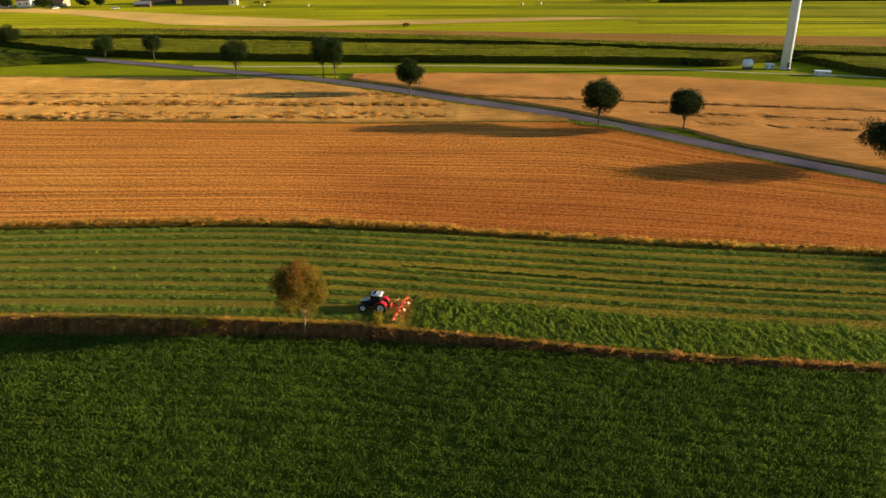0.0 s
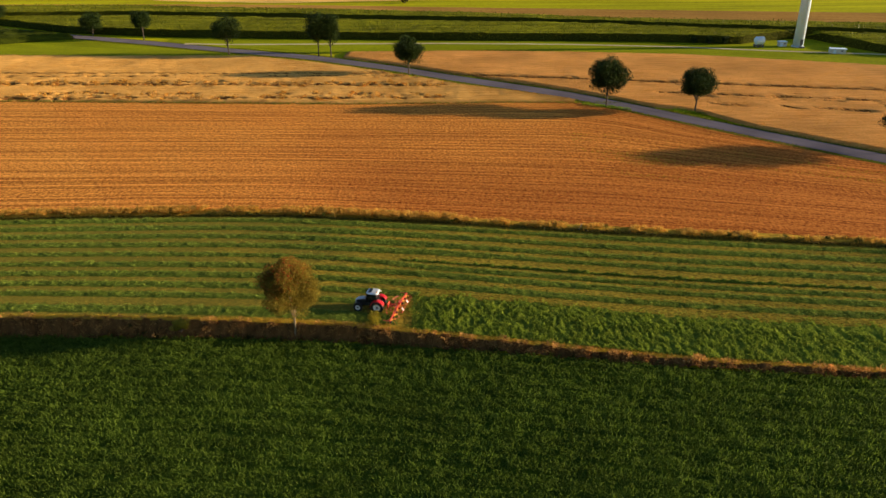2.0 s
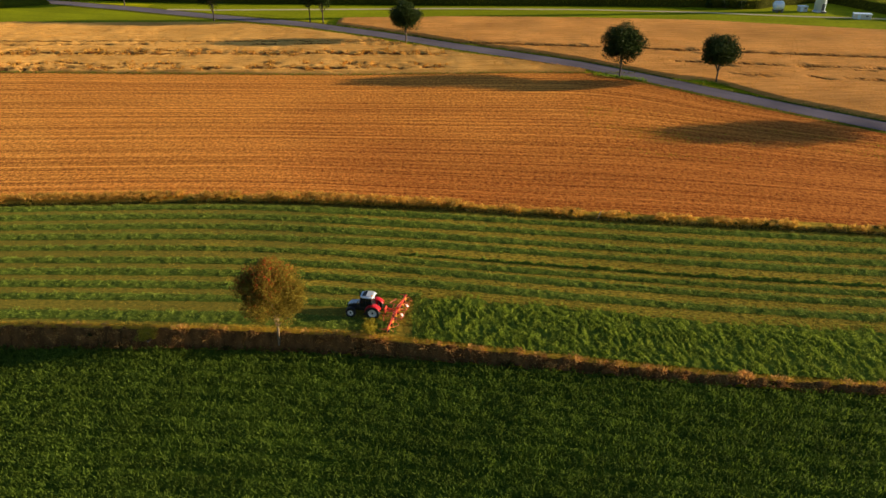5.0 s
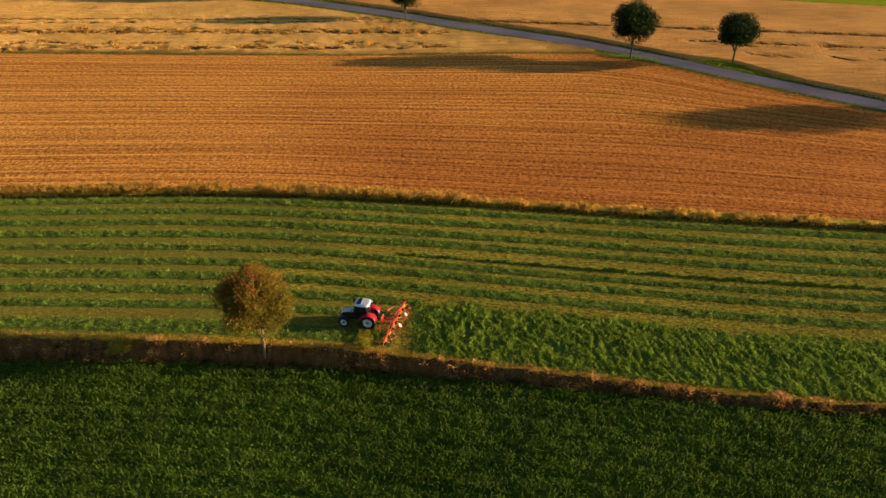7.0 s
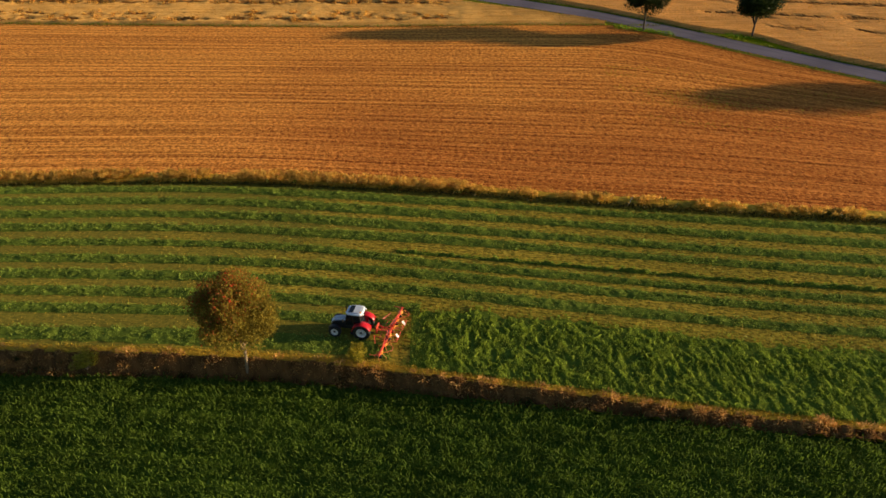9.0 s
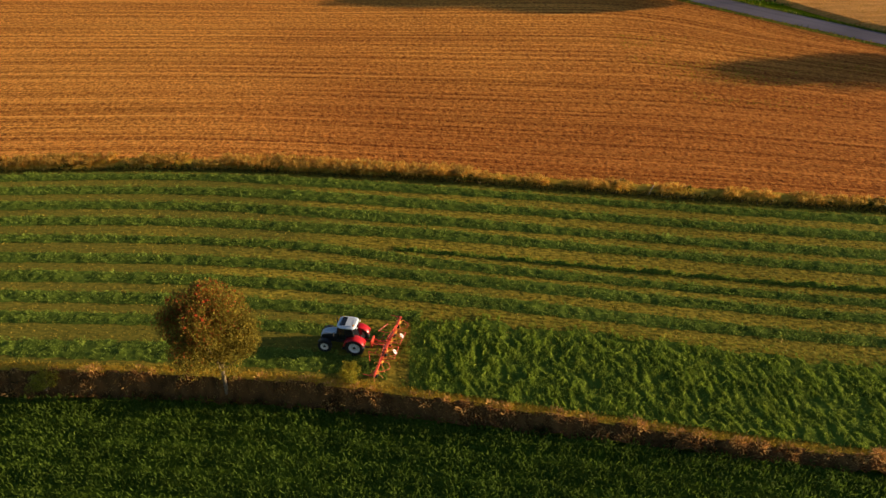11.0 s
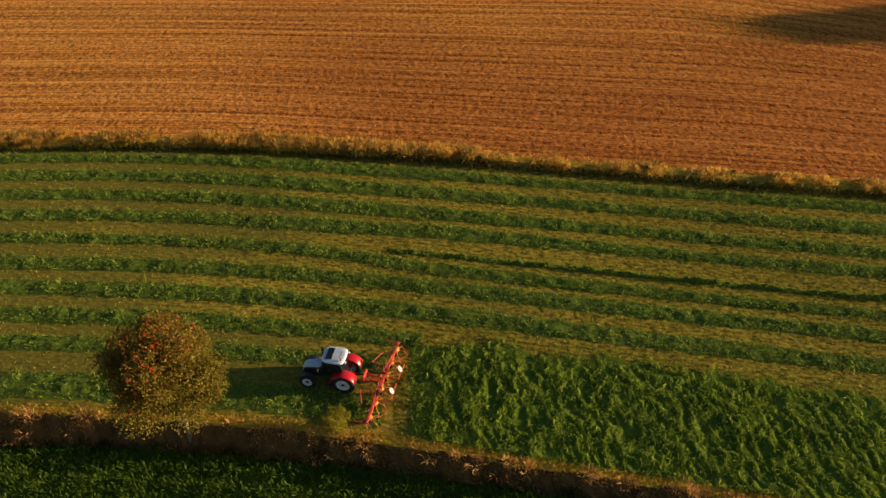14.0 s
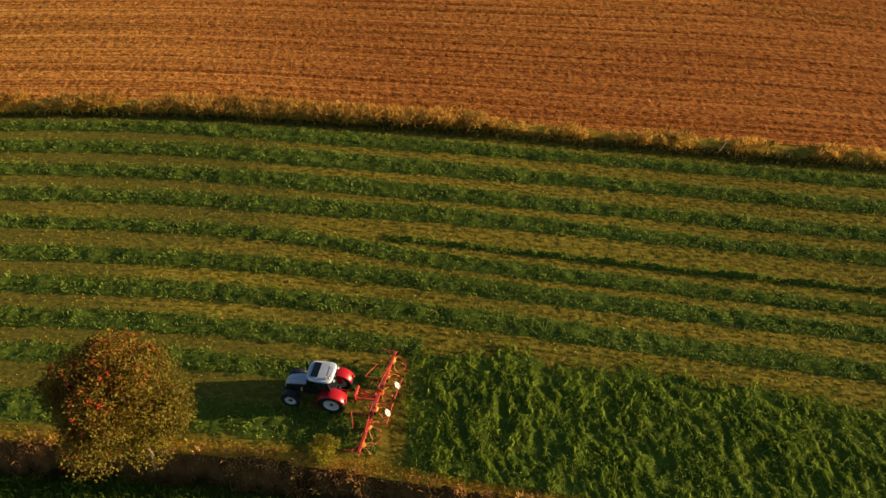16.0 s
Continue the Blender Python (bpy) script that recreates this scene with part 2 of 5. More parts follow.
# ---------------------------------------------------------------- mesh helpers
def fast_mesh(name, verts, quads, uv=None, smooth=False):
    me = bpy.data.meshes.new(name)
    verts = np.asarray(verts, np.float32).reshape(-1, 3)
    quads = np.asarray(quads, np.int32)
    k = quads.shape[1]
    me.vertices.add(len(verts))
    me.vertices.foreach_set("co", verts.ravel())
    me.loops.add(quads.size)
    me.loops.foreach_set("vertex_index", quads.ravel())
    me.polygons.add(len(quads))
    me.polygons.foreach_set("loop_start", np.arange(0, quads.size, k, dtype=np.int32))
    if smooth:
        me.polygons.foreach_set("use_smooth", np.ones(len(quads), bool))
    if uv is not None:
        layer = me.uv_layers.new(name="uv")
        layer.data.foreach_set("uv", np.asarray(uv, np.float32)[quads.ravel()].ravel())
    me.update(calc_edges=True)
    me.validate()
    return me


def leaf_arrays(p, length, width, lean, spread=0.35, droop=0.25, heading=None):
    """A kite-shaped blade at each point of p. lean: mean angle from upright in radians."""
    n = len(p)
    az = rng.uniform(0, 2 * np.pi, n) if heading is None else heading + rng.normal(0, 0.5, n)
    th = np.clip(lean + rng.normal(0, spread, n), 0.02, 1.55)
    d = np.stack([np.sin(th) * np.cos(az), np.sin(th) * np.sin(az), np.cos(th)], 1)
    tw = az + np.pi / 2 + rng.normal(0, 0.6, n)
    s = np.stack([np.cos(tw), np.sin(tw), rng.normal(0, 0.25, n)], 1)
    ln = (length * rng.uniform(0.6, 1.35, n))[:, None]
    wd = (width * rng.uniform(0.7, 1.3, n))[:, None]
    mid = p + d * ln * 0.55
    tip = p + d * ln - np.array([0, 0, 1.0]) * ln * droop * np.sin(th)[:, None]
    v = np.stack([p, mid + s * wd / 2, tip, mid - s * wd / 2], 1).reshape(-1, 3)
    return v


def kites(n):
    return np.arange(4 * n, dtype=np.int32).reshape(-1, 4)


def stuff(name, verts, mat, label, category):
    ob = new(name, fast_mesh(name, verts, kites(len(verts) // 4)))
    ob.data.materials.append(mat)
    return tagged(ob, label, category, kind="stuff")


def part(name, bm, material, parent, label=""):
    if isinstance(bm, bpy.types.Mesh):
        me = bm
    else:
        me = bpy.data.meshes.new(name)
        bm.normal_update()
        bm.to_mesh(me)
        bm.free()
    if material:
        me.materials.append(material)
    ob = new(name, me)
    ob.parent = parent
    if label:
        ob["label"] = label
    return ob


def thing(name, label, category, m=None, group=""):
    ob = new(name)
    ob.empty_display_size = 0.3
    if m is not None:
        ob.matrix_world = m
    return tagged(ob, label, category, group)


# ---------------------------------------------------------------- lines of the plan
def line_of(xs, ys):
    xs, ys = np.array(xs, float), np.array(ys, float)

    def at(x):
        x = np.asarray(x, float)
        return (np.interp(x - 4, xs, ys) + 2 * np.interp(x, xs, ys) + np.interp(x + 4, xs, ys)) / 4

    return at


NEAR = line_of([-700, -60, -45, -30, -20, -10, 0, 10, 20, 30, 42, 53, 700], [96, 90.2, 89.6, 88.8, 88.2, 86.9, 84.9, 82.8, 80.7, 78.8, 77.2, 75.9, 20])
EDGE = line_of([-700, -80, -60, -40, -30, -20, 0, 20, 40, 60, 75, 700], [118, 121.8, 122.3, 122.5, 122.2, 121.2, 118.2, 114.9, 111.8, 109.0, 106.8, 60])
ROAD = line_of([-700, -200, -140, -101, -72, -42, -14, 3, 19, 34, 47, 58, 68, 77, 85.5, 91, 140, 700], [520, 325, 297, 280, 266, 253, 235, 222, 211, 200.5, 188, 176.5, 166.5, 158, 150, 145, 106, -260])
REAP = line_of([-700, -123, -90, -58, -22, 20, 700], [226, 200.6, 198.4, 196.2, 193.9, 194.3, 150])
GRAIN_TOP = line_of([-700, -154, -113, -74, -30, 700], [300, 260.5, 256.8, 255.2, 252, 250])
MEAD2 = line_of([-700, -28, 4, 42, 79, 112, 138, 700], [258, 260.2, 260.5, 257.3, 250.9, 239.5, 230, 30])
TRACK = line_of([-95, -75, 0, 45, 84, 109, 140, 200], [280, 277.5, 276, 272, 265, 257.5, 250.5, 232])
CORN = line_of([-700, -182, -146, -108, -60, 0, 46, 86, 103, 104, 112, 132, 139, 147, 250, 700], [560, 325, 305, 295, 288, 281.8, 278.6, 273.5, 269, 269, 275, 281, 257, 247.5, 220, 90])
CORN_END = line_of([-700, -180, -134, -79, -43, -19, 16, 34, 64, 97, 135, 160, 700], [360, 332.7, 331.9, 324.2, 316.8, 312.6, 307.1, 305.5, 299, 288, 278.6, 271.4, 110])
CORN_BACK = line_of([-700, -185, -139, -82, -19, 28, 66, 99, 139, 164, 700], [370, 343, 343.1, 335.8, 324.2, 315.5, 306.1, 295.9, 286, 278.5, 118])
CORN_TWO = line_of([-700, -196, -147, -86, -46, -20, 17, 36, 67, 103, 172, 700], [390, 365.8, 364.8, 351.8, 345.1, 338.4, 330.4, 324.5, 314.9, 307.1, 293.7, 180])
BROWN_TOP = line_of([-700, -224, -107, -50, 1, 58, 108, 196, 700], [400, 391, 384, 376.5, 367.5, 358.5, 350.5, 337, 250])
STRAW_LOW = line_of([-700, -300, -262, -240, -215, -181, -141, -80, 1, 65, 96, 110], [500, 466, 461, 457, 447, 426.7, 398.5, 386.5, 394, 404, 409, 410.5])
STRAW_TOP = line_of([-700, -300, -275, -252, -228, -196, -120, -54, 1, 67, 110], [530, 494, 486.3, 481.5, 473.7, 462.6, 433, 409, 410, 418, 410.6])


def MARGIN(x):
    """The near foot of the grassy strip between meadow and stubble."""
    return EDGE(x) - np.interp(x, [-60, -35, 0, 30, 75], [0.9, 0.75, 0.4, 0.7, 0.8])


def sheet(name, lo, hi, x0, x1, nx, ny, z, mat, relief=0.0, across=None):
    """A field between two lines, its uv in metres along and across."""
    xs = np.linspace(x0, x1, nx + 1)
    a, b = lo(xs), hi(xs)
    ok = b - a > 0.3
    t = np.linspace(0, 1, ny + 1)
    yy = a[:, None] + (np.maximum(b, a + 0.01) - a)[:, None] * t
    xx = np.repeat(xs[:, None], ny + 1, 1)
    zz = np.full_like(xx, z) if not callable(z) else z(xx, yy)
    if relief:
        zz = zz + relief * (np.sin(xx * 0.9 + yy * 1.7) + np.sin(xx * 0.37 - yy * 0.8) + rng.normal(0, 0.5, xx.shape)) / 2
    idx = np.arange((nx + 1) * (ny + 1)).reshape(nx + 1, ny + 1)
    q = np.stack([idx[:-1, :-1], idx[1:, :-1], idx[1:, 1:], idx[:-1, 1:]], -1)
    keep = (ok[:-1] & ok[1:])[:, None] & np.ones(ny, bool)
    q = q[keep]
    wide = np.median((b - a)[ok]) if ok.any() else 1.0
    vv = np.broadcast_to(t * wide, xx.shape) if across is None else across(xx, yy)
    uv = np.stack([xx.ravel(), vv.ravel()], 1)
    me = fast_mesh(name, np.stack([xx, yy, zz], -1).reshape(-1, 3), q, uv, smooth=True)
    me.materials.append(mat)
    return tagged(new(name, me), kind="structure")


def scatter(lo, hi, x0, x1, density, keep=None):
    """Random plan points between two lines."""
    xs = np.linspace(x0, x1, 60)
    ymin, ymax = lo(xs).min(), hi(xs).max()
    n = int(density * (x1 - x0) * (ymax - ymin))
    x = rng.uniform(x0, x1, n)
    y = rng.uniform(ymin, ymax, n)
    ok = (y > lo(x)) & (y < hi(x))
    if keep is not None:
        ok &= keep(x, y)
    return x[ok], y[ok]


DROP = line_of([-700, -60, -10, 10, 30, 60, 700], [2.3, 2.3, 1.9, 1.05, 0.6, 0.45, 0.45])
WIDE = line_of([-700, -60, -30, -6, 10, 30, 60, 700], [1.4, 1.3, 1.05, 1.0, 0.9, 0.8, 0.8, 0.8])


def ground_z(x, y):
    """The front field lies lower, a bank leads up to the meadow."""
    s = np.clip((y - (NEAR(x) - WIDE(x) - 0.3)) / WIDE(x), 0, 1)
    return DROP(x) * (s * s * (3 - 2 * s) - 1.0)


def foot(x):
    return NEAR(x) - WIDE(x) - 0.2


def up(line, d):
    return lambda x: line(x) + d


LATTICE = np.random.default_rng(3).uniform(-1, 1, (512, 512))


def lump(x, y):
    """Smooth random relief with lumps one unit wide."""
    x, y = np.asarray(x, float), np.asarray(y, float)
    i, j = np.floor(x).astype(int), np.floor(y).astype(int)
    u, v = x - i, y - j
    u, v = u * u * (3 - 2 * u), v * v * (3 - 2 * v)
    g = lambda a, b: LATTICE[a % 512, b % 512]
    return (g(i, j) * (1 - u) + g(i + 1, j) * u) * (1 - v) + (g(i, j + 1) * (1 - u) + g(i + 1, j + 1) * u) * v


def wave(x, y, a=1.0):
    return lump(x * a * 0.3, y * a * 0.3) + 0.6 * lump(x * a * 0.67 + 31, y * a * 0.67) + 0.35 * lump(x * a * 1.45, y * a * 1.45 + 77)


# ---------------------------------------------------------------- ground
def stub_v(x, y):
    """Metres across the stubble rows, which follow the margin near by, run straight farther off and turn with the lane on its headland."""
    a, b = EDGE(x), np.minimum(REAP(x), 400)
    turn = 0.013 * np.clip(x - 25, 0, 90) ** 2 * np.clip(np.exp((y - 160) / 24), 0, 1.3)
    return (y - a) / (b - a) * 77 + turn


def ground():
    xs = np.concatenate([[-2600, -1200, -600], np.linspace(-200, 200, 201), [600, 1200, 2600]])
    offs = np.concatenate([[-3000, -300, -60, -20], np.linspace(-2.2, 0.2, 13), [1, 8, 60, 200, 500, 1200, 4000]])
    yy = NEAR(xs)[:, None] + offs
    xx = np.repeat(xs[:, None], len(offs), 1)
    zz = ground_z(xx, yy) - 0.06 - 0.3 * ((offs > -15) & (offs < 0.5))
    idx = np.arange(xx.size).reshape(xx.shape)
    q = np.stack([idx[:-1, :-1], idx[1:, :-1], idx[1:, 1:], idx[:-1, 1:]], -1).reshape(-1, 4)
    me = fast_mesh("ground", np.stack([xx, yy, zz], -1).reshape(-1, 3), q, np.stack([xx.ravel(), yy.ravel()], 1), smooth=True)
    me.materials.append(M_ground)
    tagged(new("ground", me), "wide green farmland", "ground", kind="structure")




def bank_z(x, y):
    """The bank's face with its hummocks."""
    s = np.clip((NEAR(x) - 0.1 - y) / 0.5, 0, 1)
    return ground_z(x, y) - 0.01 + 0.62 * s * np.clip(0.1 + wave(x * 1.3, y, 2.7), -0.5, 0.95)


ground()
sheet("front_field", lambda x: 0 * x - 160, lambda x: foot(x), -120, 120, 120, 40, lambda x, y: 0.03 - DROP(x), M_front, 0.04)
sheet("bank", lambda x: foot(x) - 0.3, up(NEAR, 0.5), -120, 120, 800, 18, bank_z, M_bank, 0.03)
sheet("meadow", up(NEAR, 0.3), up(EDGE, 0.5), -150, 150, 200, 30, 0.0, M_meadow, 0.015)
sheet("rim_turf", up(NEAR, -0.4), up(NEAR, 0.42), -120, 120, 300, 6, lambda x, y: np.maximum(ground_z(x, y), -0.3) + 0.03 + 0.05 * np.clip(wave(x, y, 3), 0, 1), M_golden, 0.02)
STUB_TOP = lambda x: np.minimum(REAP(x), ROAD(x) - 3.6)
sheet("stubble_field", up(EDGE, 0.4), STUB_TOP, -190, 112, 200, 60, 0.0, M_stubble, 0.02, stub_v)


def ribbon(name, line, w, x0, x1, n, z, mat, label="", category=""):
    """A strip of constant width along a line of the plan."""
    xs = np.linspace(x0, x1, n + 1)
    ys = line(xs)
    tx, ty = np.gradient(xs), np.gradient(ys)
    ln = np.hypot(tx, ty)
    nx_, ny_ = -ty / ln, tx / ln
    along = np.concatenate([[0], np.cumsum(np.hypot(np.diff(xs), np.diff(ys)))])
    across = np.linspace(-w / 2, w / 2, 7)
    xx = xs[:, None] + nx_[:, None] * across
    yy = ys[:, None] + ny_[:, None] * across
    zz = z - 0.0012 * across ** 2 + 0 * xx
    idx = np.arange(xx.size).reshape(xx.shape)
    q = np.stack([idx[:-1, :-1], idx[1:, :-1], idx[1:, 1:], idx[:-1, 1:]], -1).reshape(-1, 4)
    uv = np.stack([np.repeat(along, 7), np.tile(across, n + 1)], 1)
    me = fast_mesh(name, np.stack([xx, yy, zz], -1).reshape(-1, 3), q, uv, smooth=True)
    me.materials.append(mat)
    return tagged(new(name, me), label, category, kind="structure")


ribbon("verge", ROAD, 8.0, -330, 140, 240, 0.05, M_verge)
ribbon("road", ROAD, 5.6, -330, 140, 240, 0.12, M_asphalt, "grey asphalt country lane between fields", "road")
sheet("left_meadow", GRAIN_TOP, up(ROAD, -5), -330, -60, 80, 10, 0.02, M_green)
sheet("strip_meadow", lambda x: np.maximum(MEAD2(x), ROAD(x) + 5), CORN, -100, 400, 160, 10, 0.02, M_green)
ribbon("track", TRACK, 1.9, -92, 200, 120, 0.09, M_gravel, "pale gravel farm track", "track")
sheet("brown_strip", CORN_TWO, BROWN_TOP, -500, 500, 120, 6, 0.02, M_brown)
sheet("straw_strip", STRAW_LOW, STRAW_TOP, -500, 110, 120, 6, 0.04, M_straw)
for lo_, hi_, x0_, m_ in ((398, 400.4, 100, M_verge), (406, 408.2, 95, M_verge), (424, 431, -30, M_green), (462, 478, -120, M_green), (494, 497, 60, M_verge), (520, 560, -520, M_pale)):
    sheet("far_strip", lambda x, a=lo_: 0 * x + a - 0.09 * x, lambda x, b=hi_: 0 * x + b - 0.088 * x, x0_, 520, 60, 3, 0.07, m_)
sheet("pale_field", lambda x: 0 * x + 425 - 0.05 * x, lambda x: 425 - 0.05 * x + np.clip((x - 20) / 90, 0.0, 1) * (30 - 0.01 * x), 20, 500, 80, 4, 0.04, M_pale)


def crop_block(name, lo, hi, x0, x1, dx, ny, h, mat, rough=0.12, lower=None, slope=0.15):
    """A standing crop: a closed block with an uneven top."""
    xs = np.arange(x0, x1 + dx, dx)
    a, b = lo(xs), hi(xs)
    ok = b - a > 1.0
    t = np.linspace(0, 1, ny + 1)
    yy = a[:, None] + np.maximum(b - a, 0.02)[:, None] * t
    xx = np.repeat(xs[:, None], ny + 1, 1)
    hh = np.maximum(np.minimum(h, (b - a) * 0.8), 0.05)[:, None]
    zz = hh * (1 + rough * wave(xx, yy, 0.7)) + rng.normal(0, rough * 0.35 * h, xx.shape)
    if lower is not None:
        near = np.clip(lower(xx, yy + 1.6) + lower(xx, yy - 1.6) + (lower(xx, yy + 3.2) + lower(xx, yy - 3.2)) * 0.6, 0, 1)
        zz = zz + near * hh * (0.30 * wave(xx, yy, 2.6) - 0.04) - lower(xx, yy) * hh
    if slope > 0.5:
        edge = np.minimum(yy - a[:, None], b[:, None] - yy) / slope
        zz = zz * np.clip(edge, 0, 1) ** 0.6
    zz[:, 0] = zz[:, -1] = 0
    zz[0] = zz[-1] = 0
    if slope < 0.5:
        yy[:, 1] = yy[:, 0] + slope
        yy[:, -2] = yy[:, -1] - slope
    zz = np.maximum(zz, 0)
    idx = np.arange(xx.size).reshape(xx.shape)
    q = np.stack([idx[:-1, :-1], idx[1:, :-1], idx[1:, 1:], idx[:-1, 1:]], -1)
    q = q[(ok[:-1] & ok[1:])[:, None] & np.ones(ny, bool)]
    uv = np.stack([xx.ravel(), (yy + 1.3 * zz).ravel()], 1)
    me = fast_mesh(name, np.stack([xx, yy, zz], -1).reshape(-1, 3), q, uv)
    me.materials.append(mat)
    if lower is not None:
        me.materials.append(M_lane)
        c = np.stack([xx, yy], -1).reshape(-1, 2)[q].mean(1)
        me.polygons.foreach_set("material_index", (lower(c[:, 0], c[:, 1]) > 0.28).astype(np.int32))
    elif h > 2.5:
        # side walls take the stalk colour that has their shade mixed in
        me.materials.append(M_stalk_shade)
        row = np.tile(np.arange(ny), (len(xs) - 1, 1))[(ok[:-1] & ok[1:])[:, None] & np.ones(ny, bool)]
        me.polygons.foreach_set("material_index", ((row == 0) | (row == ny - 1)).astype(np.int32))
    return new(name, me)


def band(y, line, half):
    return np.clip(1.4 - np.abs(y - line) / half, 0, 1)


def ragged(x, y, k):
    return lump(x * 0.22 + k * 17, y * 0 + k) + 0.7 * lump(x * 0.7, y * 0.9 + k * 9) + 0.4 * lump(x * 1.7 + k, y * 1.7)


def lodged_left(x, y):
    out = band(y, 211.4 - 0.047 * x + 0.5 * ragged(x, y, 1), 1.15) * np.clip(1.0 + 0.8 * ragged(x * 1.3, y, 1), 0, 1)
    out = np.maximum(out, band(y, 213.8 - 0.047 * x + 0.4 * ragged(x, y, 2), 0.6) * np.clip(0.1 + ragged(x, y, 2), 0, 1))
    out = np.maximum(out, band(y, 197.3 - 0.033 * x + 0.6 * ragged(x, y, 3), 1.0) * np.clip(0.75 + 0.9 * ragged(x * 1.4, y * 1.6, 3), 0, 1))
    out = np.maximum(out, band(y, 201.0 - 0.040 * x + 0.9 * ragged(x, y, 4), 1.0) * np.clip(1.3 * ragged(x * 1.4, y * 1.6, 4) - 0.1, 0, 1))
    out = np.maximum(out, band(y, 225.7 - 0.041 * x, 0.65) * np.clip(1.0 + 0.4 * ragged(x, y, 5), 0, 1))
    out = np.maximum(out, band(y, 222.3 - 0.030 * x + 0.3 * ragged(x, y, 7), 0.7) * np.clip(0.2 + ragged(x, y, 7), 0, 1))
    return 0.85 * out * np.clip((6 - x) / 14, 0, 1)


def lodged_right(x, y):
    out = band(y, 225.4 - 0.207 * x, 1.1)
    out = np.maximum(out, band(y, 212.2 - 0.20 * x + 0.3 * ragged(x, y, 6), 0.9) * np.clip(0.55 + 0.9 * ragged(x, y, 6), 0, 1) * (x > 44))
    out = np.maximum(out, band(y, 209.6 - 0.20 * x + 0.3 * ragged(x, y, 8), 0.6) * np.clip(0.1 + ragged(x, y, 8), 0, 1) * (x > 60))
    out = np.maximum(out, band(y, 205.0 - 0.24 * x + 0.9 * ragged(x, y, 9), 1.3) * np.clip(0.1 + 1.2 * ragged(x * 1.4, y * 1.5, 9), 0, 1) * (x > 66))
    return 0.7 * out


M_hedge = field_mat("low_crop", (0.02, 0.03, 0.003), (0.07, 0.085, 0.007), rows=0.5, along=0.2, grain=1.5, bump=0.9)
# Dry lower stalks, darkened further: the wall's shade is put into the colour.
M_stalk_shade = field_mat("shaded_maize_stalks", (0.02, 0.024, 0.003), (0.085, 0.085, 0.009), rows=1.2, along=1.3, grain=1.6, bump=1.0)
M_lane = field_mat("lane_floor", (0.12, 0.050, 0.014), (0.36, 0.16, 0.040), rows=1, along=0.4, grain=3)
GL_HI = lambda x: np.minimum(GRAIN_TOP(x), ROAD(x) - 8.0 + np.clip((x - 5) * 0.12, 0, 2.2))
GR_LO = lambda x: ROAD(x) + 5.6 + 4.5 * np.exp(-((x - 61) / 6.0) ** 2)
tagged(crop_block("grain_field", REAP, GL_HI, -175, 34, 0.7, 210, 0.75, M_grain, 0.12, lodged_left, 0.8), "standing ripe golden grain with flattened lanes", "grain field", kind="stuff")
tagged(crop_block("grain_field", GR_LO, up(MEAD2, -0.5), -32, 230, 1.1, 260, 0.75, M_grain_red, 0.07, lodged_right, 0.9), "standing ripe reddish-golden grain beyond the lane", "grain field", kind="stuff")
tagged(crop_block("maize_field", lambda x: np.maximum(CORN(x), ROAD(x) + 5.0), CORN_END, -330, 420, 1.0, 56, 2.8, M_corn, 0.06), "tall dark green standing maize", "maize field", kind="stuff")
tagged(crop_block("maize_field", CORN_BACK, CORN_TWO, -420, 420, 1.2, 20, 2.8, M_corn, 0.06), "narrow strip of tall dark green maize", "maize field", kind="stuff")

tagged(crop_block("hedge_strip", lambda x: 290 + 0.41 * (x + 139), lambda x: np.minimum(ROAD(x) - 3.2, 290 + 0.41 * (x + 139) + 40), -300, -132, 1.0, 40, 2.3, M_hedge, 0.16, None, 2.4), "dark green standing crop beside the lane's end", "crop strip", kind="stuff")

tagged(crop_block("margin_mound", up(MARGIN, 0.9), up(EDGE, 2.4), -110, 95, 0.3, 10, 0.32, M_golden, 0.35, None, 0.45), "golden matted grass of the field margin", "margin grass", kind="stuff")
tagged(crop_block("far_hedge", lambda x: 486 - 0.004 * x, lambda x: 489.5 - 0.004 * x, 136, 420, 1.5, 6, 2.4, M_hedge, 0.25, None, 0.4), "long low dark hedge in the far meadow", "hedge", kind="stuff")

L_lush = leaf_mat("lush_grass", [(0.10, 0.20, 0.006), (0.18, 0.30, 0.01), (0.26, 0.36, 0.015)], patch=0.3)
L_yweed = leaf_mat("yellow_weed", [(0.36, 0.29, 0.012), (0.50, 0.39, 0.022), (0.60, 0.45, 0.03)], patch=0.3)
# Very dark leaf; along the margin its colour stands in for shade.
L_dark_shade = leaf_mat("dark_shade_leaf", [(0.03, 0.028, 0.005), (0.055, 0.05, 0.007), (0.10, 0.07, 0.010)], patch=0.3, through_light=0.1)
L_wisp = leaf_mat("grass_wisp", [(0.19, 0.27, 0.022), (0.28, 0.36, 0.03), (0.37, 0.43, 0.042)], patch=0.5, through_light=0.4, rough=0.75)
L_plume = leaf_mat("plume_grass", [(0.40, 0.22, 0.035), (0.70, 0.40, 0.07), (0.90, 0.58, 0.13)], patch=0.7, dull=(0.62, 1.35), through_light=0.5)
L_mweed = leaf_mat("margin_weed_leaf", [(0.035, 0.045, 0.006), (0.07, 0.08, 0.009), (0.14, 0.12, 0.016)], patch=0.5, through_light=0.2)
